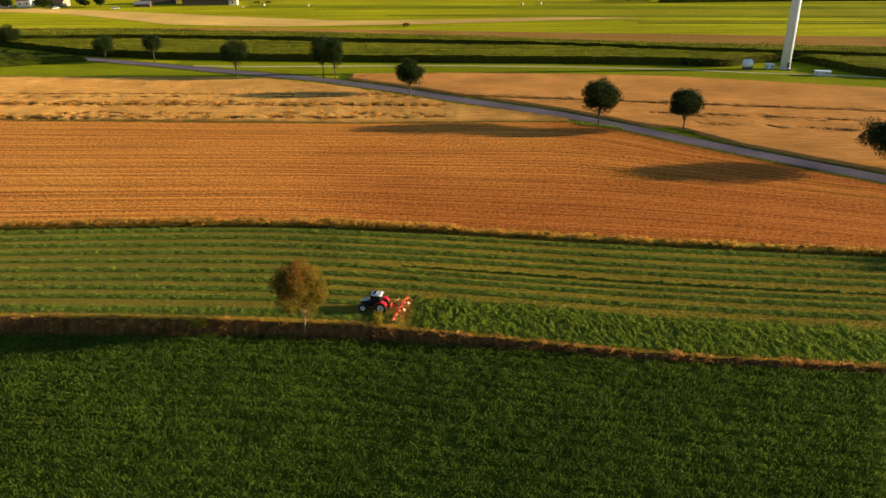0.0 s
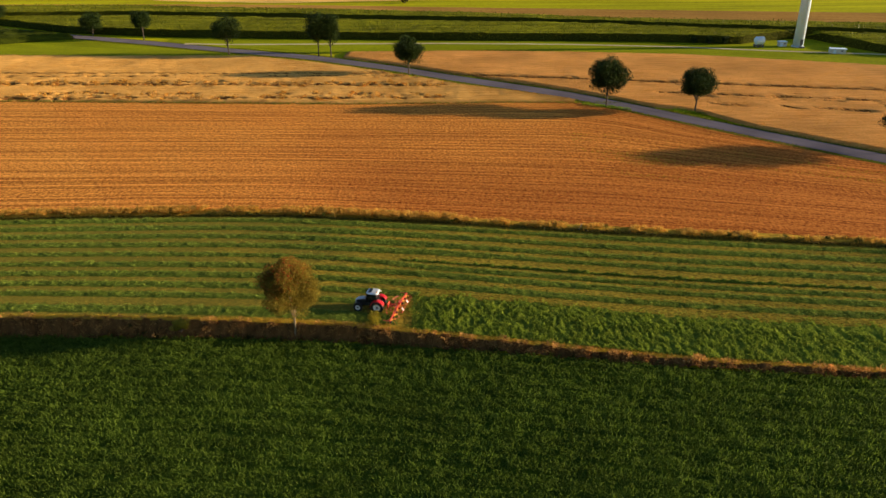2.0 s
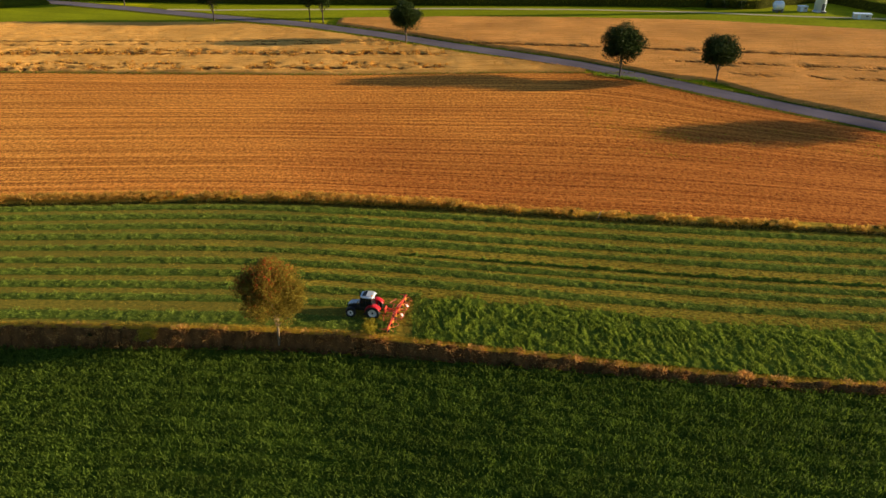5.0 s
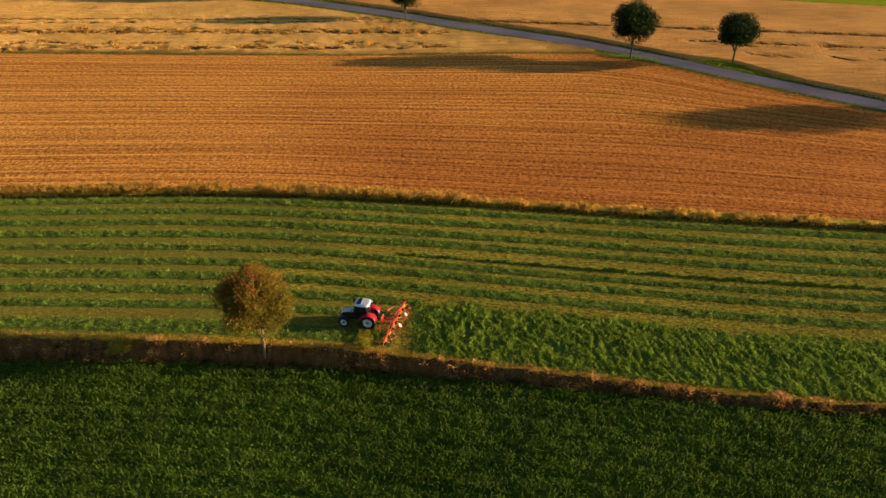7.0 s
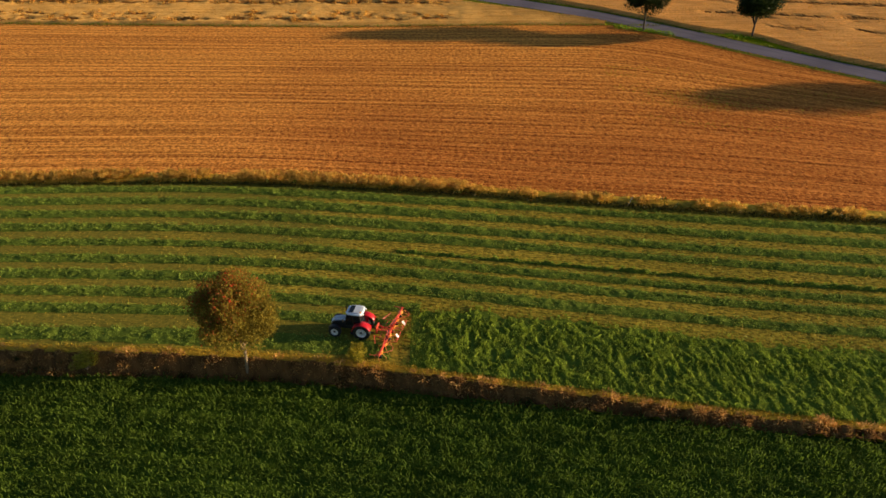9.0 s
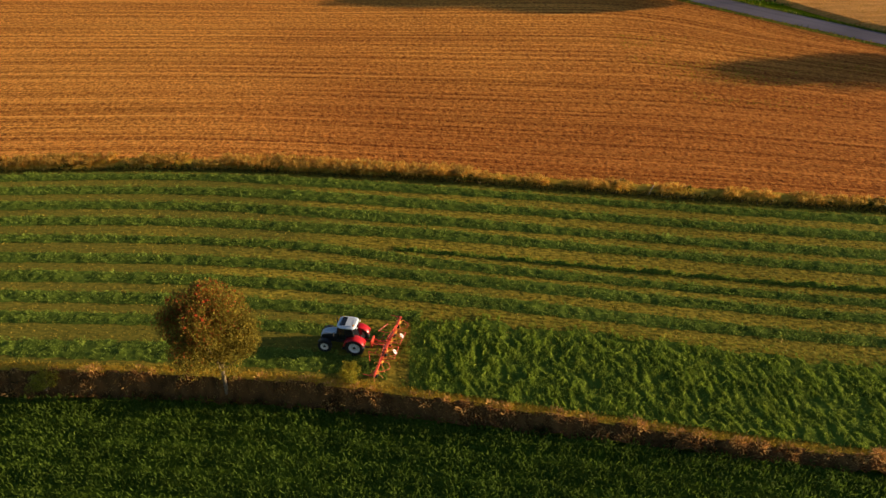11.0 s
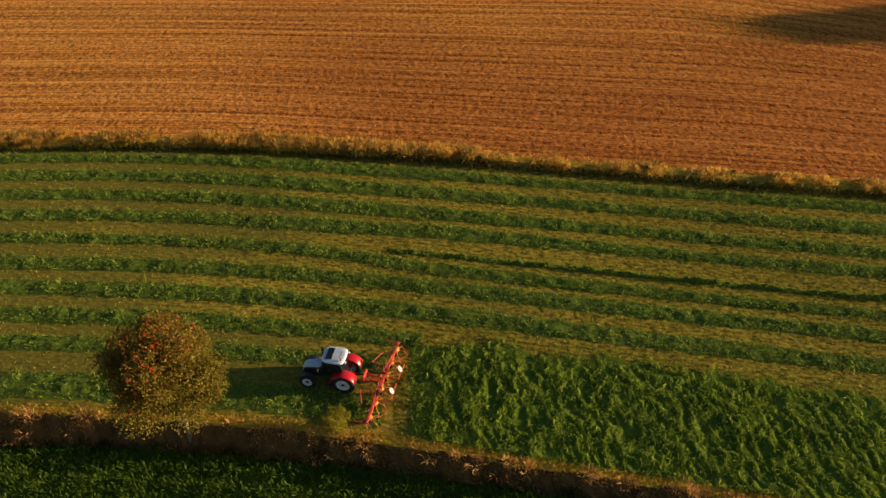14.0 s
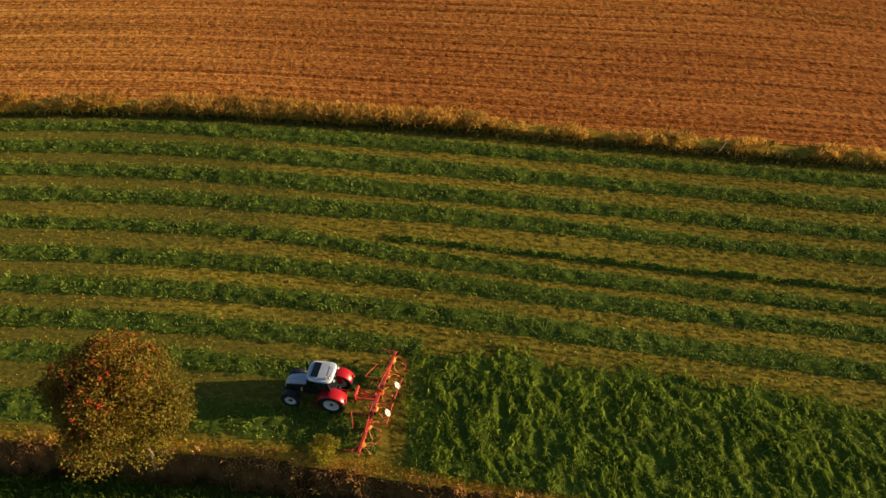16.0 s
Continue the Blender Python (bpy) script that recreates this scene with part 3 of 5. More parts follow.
# ---------------------------------------------------------------- grass, crops and hay
def blades(name, lo, hi, x0, x1, density, length, width, lean, mat, label, category, z=0.0, lift=0.0, keep=None, heading=None, droop=0.25):
    x, y = scatter(lo, hi, x0, x1, density, keep)
    zz = z(x, y) if callable(z) else np.full_like(x, z)
    p = np.stack([x, y, zz + lift * rng.uniform(0, 1, len(x))], 1)
    return stuff(name, leaf_arrays(p, length, width, lean, droop=droop, heading=heading), mat, label, category)


def tussocks(name, lo, hi, x0, x1, density, n, radius, length, width, mat, label, category, z=0.0, keep=None, heading=None, droop=0.45):
    """Tufts of arching blades that spread from their centres."""
    cx, cy = scatter(lo, hi, x0, x1, density, keep)
    size = np.repeat(rng.uniform(0.6, 1.35, len(cx)), n)
    x, y = np.repeat(cx, n), np.repeat(cy, n)
    az = rng.uniform(0, 2 * np.pi, len(x))
    r = radius * np.sqrt(rng.uniform(0, 1, len(x))) * size
    zz = z(x, y) if callable(z) else np.full_like(x, z)
    p = np.stack([x + np.cos(az) * r, y + np.sin(az) * r, zz + rng.uniform(0, 0.25, len(x)) * size], 1)
    lean = 0.25 + 0.8 * r / (radius * 1.35)
    if heading is not None:
        az = np.where(rng.uniform(0, 1, len(x)) < 0.55, heading, az)
    return stuff(name, leaf_arrays(p, length * size, width, lean, spread=0.2, droop=droop, heading=az), mat, label, category)


blades("green_crop", lambda x: 0 * x + 49, lambda x: foot(x) + 0.15, -64, 60, 78, 0.47, 0.08, 0.75, L_front, "dark green leafy forage crop", "forage crop", lambda x, y: 0.04 - DROP(x) + 0.24 * np.clip(0.5 + 0.7 * wave(x * 0.8, y, 4.0), 0, 1), 0.10,
       keep=lambda x, y: (np.abs(x) < 41 + (y - 50) * 0.6 - 4 * rng.uniform(0, 1, len(x))) & (y > 49 + 7 * rng.uniform(0, 1, len(x)) ** 2) & ((y < foot(x) - 0.35 + 0.4 * lump(x * 0.8, 0 * x)) | (rng.uniform(0, 1, len(x)) < 0.22)) & (rng.uniform(0, 1, len(x)) > 0.75 * np.exp(-((((y - NEAR(x)) / 2.3 + 0.15 * lump(x * 0.1, y * 0.3)) % 1.0 - 0.5) / 0.13) ** 2)))
blades("green_crop", lambda x: 0 * x - 8, lambda x: foot(x) - 1.2, -105, 100, 8, 0.46, 0.09, 0.7, L_front, "dark green leafy forage crop, thinner stand", "forage crop", lambda x, y: 0.04 - DROP(x) + 0.22 * np.clip(0.5 + 0.6 * wave(x * 0.6, y, 3.2), 0, 1), 0.10,
       keep=lambda x, y: ((np.abs(x) > 40 + (y - 50) * 0.6 - 8 * rng.uniform(0, 1, len(x))) | (y < 57)) & (y > -8 + 52 * rng.uniform(0, 1, len(x)) ** 1.5))
blades("bank_grass", lambda x: foot(x) - 0.25, up(NEAR, -0.3), -64, 58, 70, 0.34, 0.06, 0.95, L_bank, "brown dry tall grass on the field bank", "bank grass", lambda x, y: bank_z(x, y) - 0.02, 0.06, heading=-0.9)
tussocks("bank_tufts", lambda x: foot(x) + 0.2, up(NEAR, -0.25), -64, 58, 3.0, 54, 0.40, 0.38, 0.06, L_tuft, "tan and reddish dry grass tufts on the bank", "bank grass", lambda x, y: bank_z(x, y) + 0.04, keep=lambda x, y: (wave(x, y, 1.6) > np.clip(0.35 - (x + 14) * 0.06, -0.35, 0.35) - 0.5 * (y > NEAR(x) - 0.6)))
tussocks("bank_weeds", lambda x: foot(x) - 0.2, up(NEAR, -0.8), -64, 58, 0.7, 50, 0.22, 0.45, 0.05, L_dark_shade, "dark green weeds on the bank", "weeds", lambda x, y: ground_z(x, y) + 0.05)
blades("golden_rim", up(NEAR, -0.45), up(NEAR, 0.5), -64, 58, 100, 0.28, 0.055, 0.8, L_rim, "golden dry grass along the bank's top", "rim grass", ground_z, 0.05)
blades("margin_grass", up(MARGIN, 0.6), up(MARGIN, 3.0), -85, 75, 24, 0.42, 0.05, 0.8, L_margin, "tall yellowed grass along the field margin", "margin grass", lambda x, y: 0.40 * np.clip(0.35 + 0.6 * wave(x, y, 2.2), 0, 1) * np.clip((y - MARGIN(x)) / 1.2, 0.1, 1), 0.2, droop=0.6)
# Ditch shade put into the blades' colour; no hollow is modelled.
blades("ditch_shade_grass", up(MARGIN, 0.0), up(MARGIN, 0.7), -85, -8, 70, 0.45, 0.07, 0.5, L_dark_shade, "dark grass in the margin's ditch, its shade put into the colour", "ditch grass", 0.0, 0.1)
blades("ditch_shade_grass", up(MARGIN, 0.0), up(MARGIN, 1.05), -8, 75, 70, 0.45, 0.07, 0.5, L_dark_shade, "dark grass in the margin's ditch, its shade put into the colour", "ditch grass", 0.0, 0.1)
tussocks("margin_tufts", up(MARGIN, 0.8), up(MARGIN, 2.7), -85, 2, 6.5, 40, 0.30, 0.60, 0.06, L_plume, "tall golden feathery grass tufts along the field margin", "margin grass", 0.46, heading=0.9, droop=0.5, keep=lambda x, y: wave(x, y, 0.8) > -0.45)
tussocks("margin_tufts", up(MARGIN, 0.95), up(MARGIN, 2.4), 0, 75, 4.0, 40, 0.28, 0.45, 0.06, L_plume, "golden feathery grass tufts along the field margin", "margin grass", 0.34, heading=0.9, droop=0.5, keep=lambda x, y: wave(x, y, 1.1) > -0.1)
tussocks("margin_weeds", up(MARGIN, 0.4), up(MARGIN, 2.3), -2, 75, 0.45, 60, 0.32, 0.42, 0.08, L_mweed, "dark green weed clumps along the field margin", "weeds", 0.28, keep=lambda x, y: wave(x, y, 0.9) < 0.25)
tussocks("margin_weeds", up(MARGIN, 0.3), up(MARGIN, 1.2), -85, -2, 0.25, 44, 0.25, 0.55, 0.08, L_mweed, "dark green weeds along the field margin", "weeds", 0.25)
blades("stubble_stalks", up(EDGE, 2.5), STUB_TOP, -125, 80, 24, 0.22, 0.062, 0.6, L_straw, "short orange straw stubble in rows", "stubble", 0.0, 0.0,
       keep=lambda x, y: (np.abs(x) < 50 + (y - 115) * 0.62) & (np.sin(stub_v(x, y) * 6.9 + np.sin(x * 0.05) * 1.2) + 0.5 * np.sin(stub_v(x, y) * 2.13) + rng.normal(0, 0.35, len(x)) > 0.35))
blades("verge_grass", up(ROAD, 3.9), up(ROAD, 5.8), -70, 110, 7, 0.4, 0.14, 0.5, L_weed, "rough green and yellow roadside grass", "verge grass", 0.05)
blades("verge_grass", up(ROAD, -6.0), up(ROAD, -4.0), -70, 110, 5, 0.45, 0.12, 0.5, L_weed, "short weedy roadside grass", "verge grass", 0.05)
blades("grain_ears", lambda x: np.maximum(REAP(x), 190), GL_HI, -135, 34, 6, 0.28, 0.10, 0.7, L_grain, "ripe golden grain ears", "grain", lambda x, y: 0.66 * (1 - lodged_left(x, y)), keep=lambda x, y: lodged_left(x, y) < 0.4)
blades("grain_ears", GR_LO, up(MEAD2, -0.7), -30, 120, 5, 0.28, 0.10, 0.7, L_grain, "ripe golden grain ears", "grain", lambda x, y: 0.66 * (1 - lodged_right(x, y)), keep=lambda x, y: lodged_right(x, y) < 0.4)
tussocks("bent_grain", up(REAP, 0.4), up(REAP, 22), -130, 4, 0.5, 30, 0.40, 0.75, 0.10, L_grain, "bent and tangled ripe grain beside the flattened lanes", "grain", 0.45, keep=lambda x, y: (lodged_left(x, y) < 0.3) & (lodged_left(x, y - 1.2) + lodged_left(x, y + 1.2) > 0.3), heading=-1.2)
blades("weeds", up(REAP, -0.9), up(REAP, 0.3), -130, 45, 14, 0.5, 0.1, 0.5, L_weed, "green weeds along the grain's edge", "weeds", 0.0)
MZ_LO = lambda x: np.maximum(CORN(x), ROAD(x) + 5.0)
blades("maize_leaves", MZ_LO, CORN_END, -230, 190, 1.6, 0.6, 0.2, 0.7, L_corn, "dark green maize leaves", "maize", 2.55, 0.3)
blades("maize_leaves", up(MZ_LO, -0.6), up(MZ_LO, 0.5), -230, 190, 9, 0.9, 0.16, 0.6, L_corn, "dark green maize leaves", "maize", 0.1, 2.5)
blades("maize_leaves", up(CORN_BACK, -0.4), CORN_TWO, -260, 220, 1.0, 0.8, 0.3, 0.7, L_corn, "dark green maize leaves", "maize", 2.5, 0.35)

# mown swaths: s runs from 0 at the bank to 1 at the far margin
SWATHS = [0.940, 0.847, 0.750, 0.655, 0.555, 0.455, 0.364, 0.272, 0.185, 0.066]
VEER = {0.655: 0.017, 0.555: -0.034}  # two rows drift apart where the raked one lies between them
WIDTHS = dict(zip(SWATHS, (1.9, 2.1, 2.0, 1.95, 1.6, 1.85, 1.95, 1.85, 1.7, 2.5)))
TED_X = -5.2


def swath_line(s):
    return lambda x: NEAR(x) + (EDGE(x) - NEAR(x)) * (s + VEER.get(s, 0.0) * np.clip((x + 14) / 12, 0, 1))


def spread_top(x):
    return NEAR(x) + np.interp(x, [-6, 0, 10, 25, 35, 75], [9.0, 9.4, 9.5, 9.7, 9.6, 9.4]) + 0.5 * lump(x * 0.4, 0 * x) + 0.35 * lump(x * 1.5, 0 * x + 5)


def windrow(s, w, h, x0, x1, dens, label="long row of cut dark green grass on the meadow", leaf=None, lumps=0.6):
    line = swath_line(s)
    slim = lambda q: 1.0 - 0.20 * np.clip((q + 16) / 26, 0, 1) - 0.16 * np.clip((-10 - q) / 24, 0, 1)
    xs = np.arange(x0, x1, 0.2)
    t = np.linspace(-1, 1, 11)
    wob = slim(xs) + 0.10 * np.sin(xs * 0.13 + s * 70) + 0.05 * np.sin(xs * 1.1 + s * 40) + 0.06 * np.sin(xs * 2.7 + s * 90)
    yy = line(xs)[:, None] + t * (w / 2) * wob[:, None]
    xx = np.repeat(xs[:, None], 11, 1)
    zz = 0.02 + h * (1 - t ** 2) * np.clip(0.75 + lumps * wave(xx, yy, 4.5), 0.1, 2) + rng.normal(0, 0.015, xx.shape)
    idx = np.arange(xx.size).reshape(xx.shape)
    q = np.stack([idx[:-1, :-1], idx[1:, :-1], idx[1:, 1:], idx[:-1, 1:]], -1).reshape(-1, 4)
    base = fast_mesh("mound", np.stack([xx, yy, zz], -1).reshape(-1, 3), q, np.stack([xx.ravel(), yy.ravel()], 1), smooth=True)
    n = int(dens * 1.25 * w * (x1 - x0))
    x = rng.uniform(x0, x1, n)
    u = rng.uniform(-1, 1, n) * (1 + 0.12 * np.sin(x * 2.7 + s * 90))
    # blades sit off-centre, so the darker base paints a shaded lower edge
    y = line(x) + (u * 0.54 + 0.05) * w * slim(x)
    z = 0.02 + h * np.maximum(1 - u ** 2, 0) * np.clip(0.75 + lumps * wave(x, y, 4.5), 0.1, 2)
    ok = wave(x, y, 5.5) + rng.normal(0, 0.5, n) > -0.35
    x, y, z = x[ok], y[ok], z[ok]
    n = len(x)
    v = leaf_arrays(np.stack([x, y, z + 0.03], 1), 0.30, 0.056, 1.05, heading=4.0 * wave(x, y, 2.0))
    top = thing("windrow", label, "windrow", group="windrows on the meadow")
    part("mound", base, M_windrow, top)
    part("cut_grass", fast_mesh("cut_grass", v, kites(n)), leaf or L_wind, top)


for s in SWATHS:
    x1 = TED_X - 0.6 if s < 0.2 else (TED_X + 2.0 if s < 0.3 else 82.0)
    windrow(s, WIDTHS[s], 0.16, -72.0 if s < 0.5 else -80.0, x1, 52)
# one heavier, narrower row left over from raking
windrow(0.577, 0.66, 0.26, -6.2, 82, 80, "narrow raked heap of cut grass between two rows", L_hay, 1.1)

blades("short_stalks", up(NEAR, 0.5), up(EDGE, 0.2), -72, 62, 26, 0.12, 0.07, 0.7, L_short, "short yellowish mown stalks", "mown grass", 0.0, keep=lambda x, y: (np.sin((y - NEAR(x)) * 22) + rng.normal(0, 0.5, len(x)) > 0) & (rng.uniform(0, 1, len(x)) < np.clip((x + 72) / 50, 0.3, 1)))


def hay_ridge(x, y):
    """Tangled wisps that run across the field, with hollows between them."""
    u = x * 2.0 + 0.9 * lump(x * 0.7, y * 0.6) + 0.35 * y
    v = y * 0.62 + 0.5 * lump(x * 0.9 + 5, y * 0.7)
    a = np.clip(1.1 - np.abs(lump(u, v)) * 2.6, 0, 1)
    b = np.clip(1.0 - np.abs(lump(u * 1.7 + 40, v * 1.3 + 0.2 * u)) * 2.8, 0, 1)
    return np.maximum(a, 0.8 * b)


def hay_z(x, y):
    fresh = np.clip((x - TED_X - 1.3 + 0.8 * lump(y * 0.9, 0 * y)) / 1.6, 0, 1)
    return 0.02 + 0.02 * fresh + (0.20 + 0.12 * lump(x * 0.8, y * 0.7)) * hay_ridge(x, y) * fresh * np.clip((spread_top(x) - y) / 2.5, 0.25, 1)


sheet("hay_bed", up(NEAR, 0.42), spread_top, TED_X + 1.0, 75, 520, 60, lambda x, y: hay_z(x, y), M_spread, 0.02)
blades("spread_grass", up(NEAR, 0.3), up(spread_top, 1.6), TED_X, 58, 92, 0.38, 0.05, 1.0, L_hay, "loose green grass spread by the tedder", "cut grass", hay_z, 0.05, heading=-1.5,
       keep=lambda x, y: (hay_ridge(x, y) + rng.normal(0, 0.16, len(x)) > 0.34 + 0.30 * np.clip((y - spread_top(x) + 1.4) / 2.6, 0, 1) ** 2) & (rng.uniform(0, 1, len(x)) > 0.9 * np.clip((y - spread_top(x) + 1.2) / 2.6, 0, 1)) & (x > TED_X + 1.2 + 0.9 * lump(y * 1.3, 0 * y) - rng.exponential(0.4, len(x))))


def strands(name, lo, hi, x0, x1, density, strips, length, width, arch, mat, label, category):
    """Matted wisps: bundles of long bent ribbons that lie across the field and arch up from it."""
    cx, cy = scatter(lo, hi, x0, x1, density, lambda x, y: (hay_ridge(x, y) > 0.45) & (x > TED_X + 1.5))
    n, steps = len(cx), 6
    t = np.linspace(-0.5, 0.5, steps + 1)
    size = rng.uniform(0.55, 1.35, n)
    turn = 1.52 + rng.normal(0, 0.36, n)
    bend = rng.normal(0, 0.09, n)
    kink = rng.uniform(0, 6.28, n)
    verts = []
    for k in range(strips):
        ln = (length * size * rng.uniform(0.7, 1.15, n))[:, None]
        off = (rng.normal(0, width * 0.9, n))[:, None]
        side = off + bend[:, None] * np.cos(t * 3.0) * ln + 0.05 * np.sin(t * 9 + kink[:, None])
        px = cx[:, None] + np.cos(turn)[:, None] * t * ln - np.sin(turn)[:, None] * side
        py = cy[:, None] + np.sin(turn)[:, None] * t * ln + np.cos(turn)[:, None] * side
        pz = hay_z(px, py) + 0.05 + (arch * size * rng.uniform(0.5, 1.3, n))[:, None] * (1 - (2 * t) ** 2)
        wd = width * rng.uniform(0.6, 1.2, n)[:, None] * np.sqrt(np.clip(1.04 - (2 * t) ** 2, 0.02, 1))
        tip = rng.normal(0, 0.5, n)[:, None] * wd
        a = np.stack([px - wd / 2, py, pz - tip / 2], -1)
        b = np.stack([px + wd / 2, py, pz + tip / 2], -1)
        verts.append(np.stack([a, b], 2).reshape(n, -1, 3))
    v = np.concatenate(verts, 0)
    base = np.arange(steps)[:, None] * 2 + np.array([0, 1, 3, 2])
    q = (np.arange(len(v))[:, None, None] * (2 * (steps + 1)) + base).reshape(-1, 4)
    ob = new(name, fast_mesh(name, v.reshape(-1, 3), q))
    ob.data.materials.append(mat)
    return tagged(ob, label, category, kind="stuff")


strands("grass_wisps", up(NEAR, 0.5), up(spread_top, 0.4), TED_X, 58, 6.0, 4, 0.75, 0.060, 0.12, L_wisp, "pale green wisps of loose cut grass", "cut grass")
blades("loose_grass", up(spread_top, 0.0), up(EDGE, -0.6), -20, 72, 15, 0.30, 0.06, 1.2, L_loose, "scattered loose cut grass between the rows", "cut grass", 0.02, 0.04,
       keep=lambda x, y: rng.uniform(0, 1, len(x)) < np.clip(0.25 + (x + 10) / 60 + 0.5 * wave(x, y, 0.5), 0, 1))
sheet("tractor_lane", up(NEAR, 0.6), up(NEAR, 6.5), -60, TED_X, 100, 10, 0.012, M_meadow)


# ---------------------------------------------------------------- trees
def limb_mesh(bm, a, b, r0, r1, seg=8, bend=0.0):
    a, b = Vector(a), Vector(b)
    steps = 5
    d = (b - a).normalized()
    side = d.orthogonal().normalized()
    other = d.cross(side)
    rings = []
    for i in range(steps + 1):
        t = i / steps
        c = a.lerp(b, t) + side * bend * math.sin(t * math.pi) + other * bend * 0.5 * math.sin(t * 2.3 * math.pi)
        r = r0 + (r1 - r0) * t
        rings.append([bm.verts.new(c + (side * math.cos(k * 2 * math.pi / seg) + other * math.sin(k * 2 * math.pi / seg)) * r) for k in range(seg)])
    for lo_, hi_ in zip(rings, rings[1:]):
        for k in range(seg):
            bm.faces.new((lo_[k], lo_[(k + 1) % seg], hi_[(k + 1) % seg], hi_[k]))
    bm.faces.new(rings[-1])


def crown_points(n, rx, ry, rz, centre, lobes, seed, hollow=0.3, reach=(0.32, 0.72), lump_size=(0.25, 0.37)):
    """Leaf places in a crown of many lobes with gaps between them."""
    r = np.random.default_rng(seed)
    k = np.arange(lobes) + 0.5
    up_, spin = 1 - 1.86 * k / lobes, k * 2.39996 + r.uniform(0, 6.28)
    flat = np.sqrt(np.maximum(1 - up_ ** 2, 0))
    d = np.stack([flat * np.cos(spin), flat * np.sin(spin), up_], 1) + r.normal(0, 0.16, (lobes, 3))
    d /= np.linalg.norm(d, axis=1)[:, None]
    c = d * r.uniform(*reach, (lobes, 1))
    size = r.uniform(*lump_size, lobes)
    k = r.integers(0, lobes, n)
    q = r.normal(0, 1, (n, 3))
    q /= np.linalg.norm(q, axis=1)[:, None]
    q *= (hollow + (1 - hollow) * r.uniform(0, 1, n) ** 0.5)[:, None]
    p = c[k] + q * size[k][:, None]
    return p * np.array([rx, ry, rz]) + np.array(centre), c * np.array([rx, ry, rz]) + np.array(centre)


def tree(name, x, y, z, height, wide, stem, leaves, leaf, mats, label, seed, trunk_r=0.22, category="tree", group="", trunks=1, berries=0, full=1.1, shape=None, deep=1.0, lean=1.1):
    top = thing(name, label, category, pose(x, y, z), group)
    rz = (height - stem) / 2 * (full + 0.02)
    centre = (0, 0, stem + (height - stem) / 2)
    pts, lobes = crown_points(leaves, wide / 2 * full, wide / 2 * full, rz, centre, 58 if shape is None else 60, seed, **(shape or {}))
    pts[:, 1] *= deep
    r = np.random.default_rng(seed + 5)
    for k in range(trunks):
        bm = bmesh.new()
        foot = (0, 0, -0.3) if trunks == 1 else ((k - 0.5) * 3.4, 0, -0.3)
        limb_mesh(bm, foot, (foot[0] * 0.6, 0, stem + (height - stem) * 0.5), trunk_r, trunk_r * 0.45, 9, 0.12)
        part("trunk", bm, mats[0], top)
    bm = bmesh.new()
    for c in lobes[:: 3]:
        start = Vector((0, 0, stem + r.uniform(-0.1, 0.35) * (height - stem)))
        limb_mesh(bm, start, c, trunk_r * 0.4, trunk_r * 0.08, 5, 0.15)
    part("limbs", bm, mats[0], top)
    leafage = leaf_arrays(pts, leaf, leaf * 0.62, lean, spread=0.5)
    part("crown", fast_mesh("crown", leafage, kites(len(pts))), mats[1], top)
    if len(mats) > 2:
        sel, _ = crown_points(leaves // 2, wide / 2 * full, wide / 2 * full, rz, centre, 58 if shape is None else 60, seed, **(shape or {}))
        sel[:, 1] *= deep
        far = (sel[:, 2] - centre[2]) / rz - 0.75 * sel[:, 0] / (wide / 2) + r.normal(0, 0.36, len(sel)) > 0.38
        sel = sel[far]
        part("rusty_foliage", fast_mesh("rusty_foliage", leaf_arrays(sel, leaf, leaf * 0.62, lean, spread=0.5), kites(len(sel))), mats[2], top, "reddening leaves")
    if berries:
        pb = pts[r.choice(len(pts), berries * 12)]
        pb = pb[(pb[:, 2] - centre[2]) / rz - 0.5 * pb[:, 0] / (wide / 2) + 0.3 * rng.normal(0, 1, len(pb)) > 0.25]
        out = (np.abs((pb - np.array(centre)) / np.array([wide / 2, wide / 2, rz])) ** 2).sum(1) > 0.62
        pb = pb[out][:berries]
        for c in pb:
            bm = bmesh.new()
            bmesh.ops.create_icosphere(bm, subdivisions=2, radius=0.12 * r.uniform(0.6, 1.4))
            for v in bm.verts:
                v.co *= r.uniform(0.5, 1.3)
                v.co.z *= 0.6
            b = part("berry_cluster", bm, M_berry, top)
            b.location = c
    return top


ROAD_TREES = "maples along the lane"
dark = (M_bark, L_maple)
for k, (x, y, h, w, stem) in enumerate([(-185.2, 328, 9.4, 10, 1.2), (-132.3, 298, 9.0, 9.8, 1.0), (-109.8, 289, 11.0, 8.4, 3.0), (-70.8, 259, 13.2, 11.0, 3.2),
                                        (-9.7, 226.5, 11.4, 9.2, 2.8), (40.6, 188.8, 12.2, 10.2, 3.4), (61.1, 183.8, 10.6, 9.9, 3.0), (94.9, 151.0, 11.2, 14.8, 2.8)]):
    tree("maple_tree", x, y, 0, h, w, stem, 25000 if k > 3 else 14000, 0.36, dark, "round dark green maple beside the lane", 20 + k, group=ROAD_TREES)
tree("maple_tree", -40.2, 254.7, 0, 14.6, 8.6, 3.4, 10000, 0.42, dark, "tall dark green maple beside the lane", 40, group=ROAD_TREES)
tree("maple_tree", -36.2, 254.6, 0, 13.8, 8.2, 3.6, 10000, 0.42, dark, "tall dark green maple beside the lane", 41, group=ROAD_TREES)
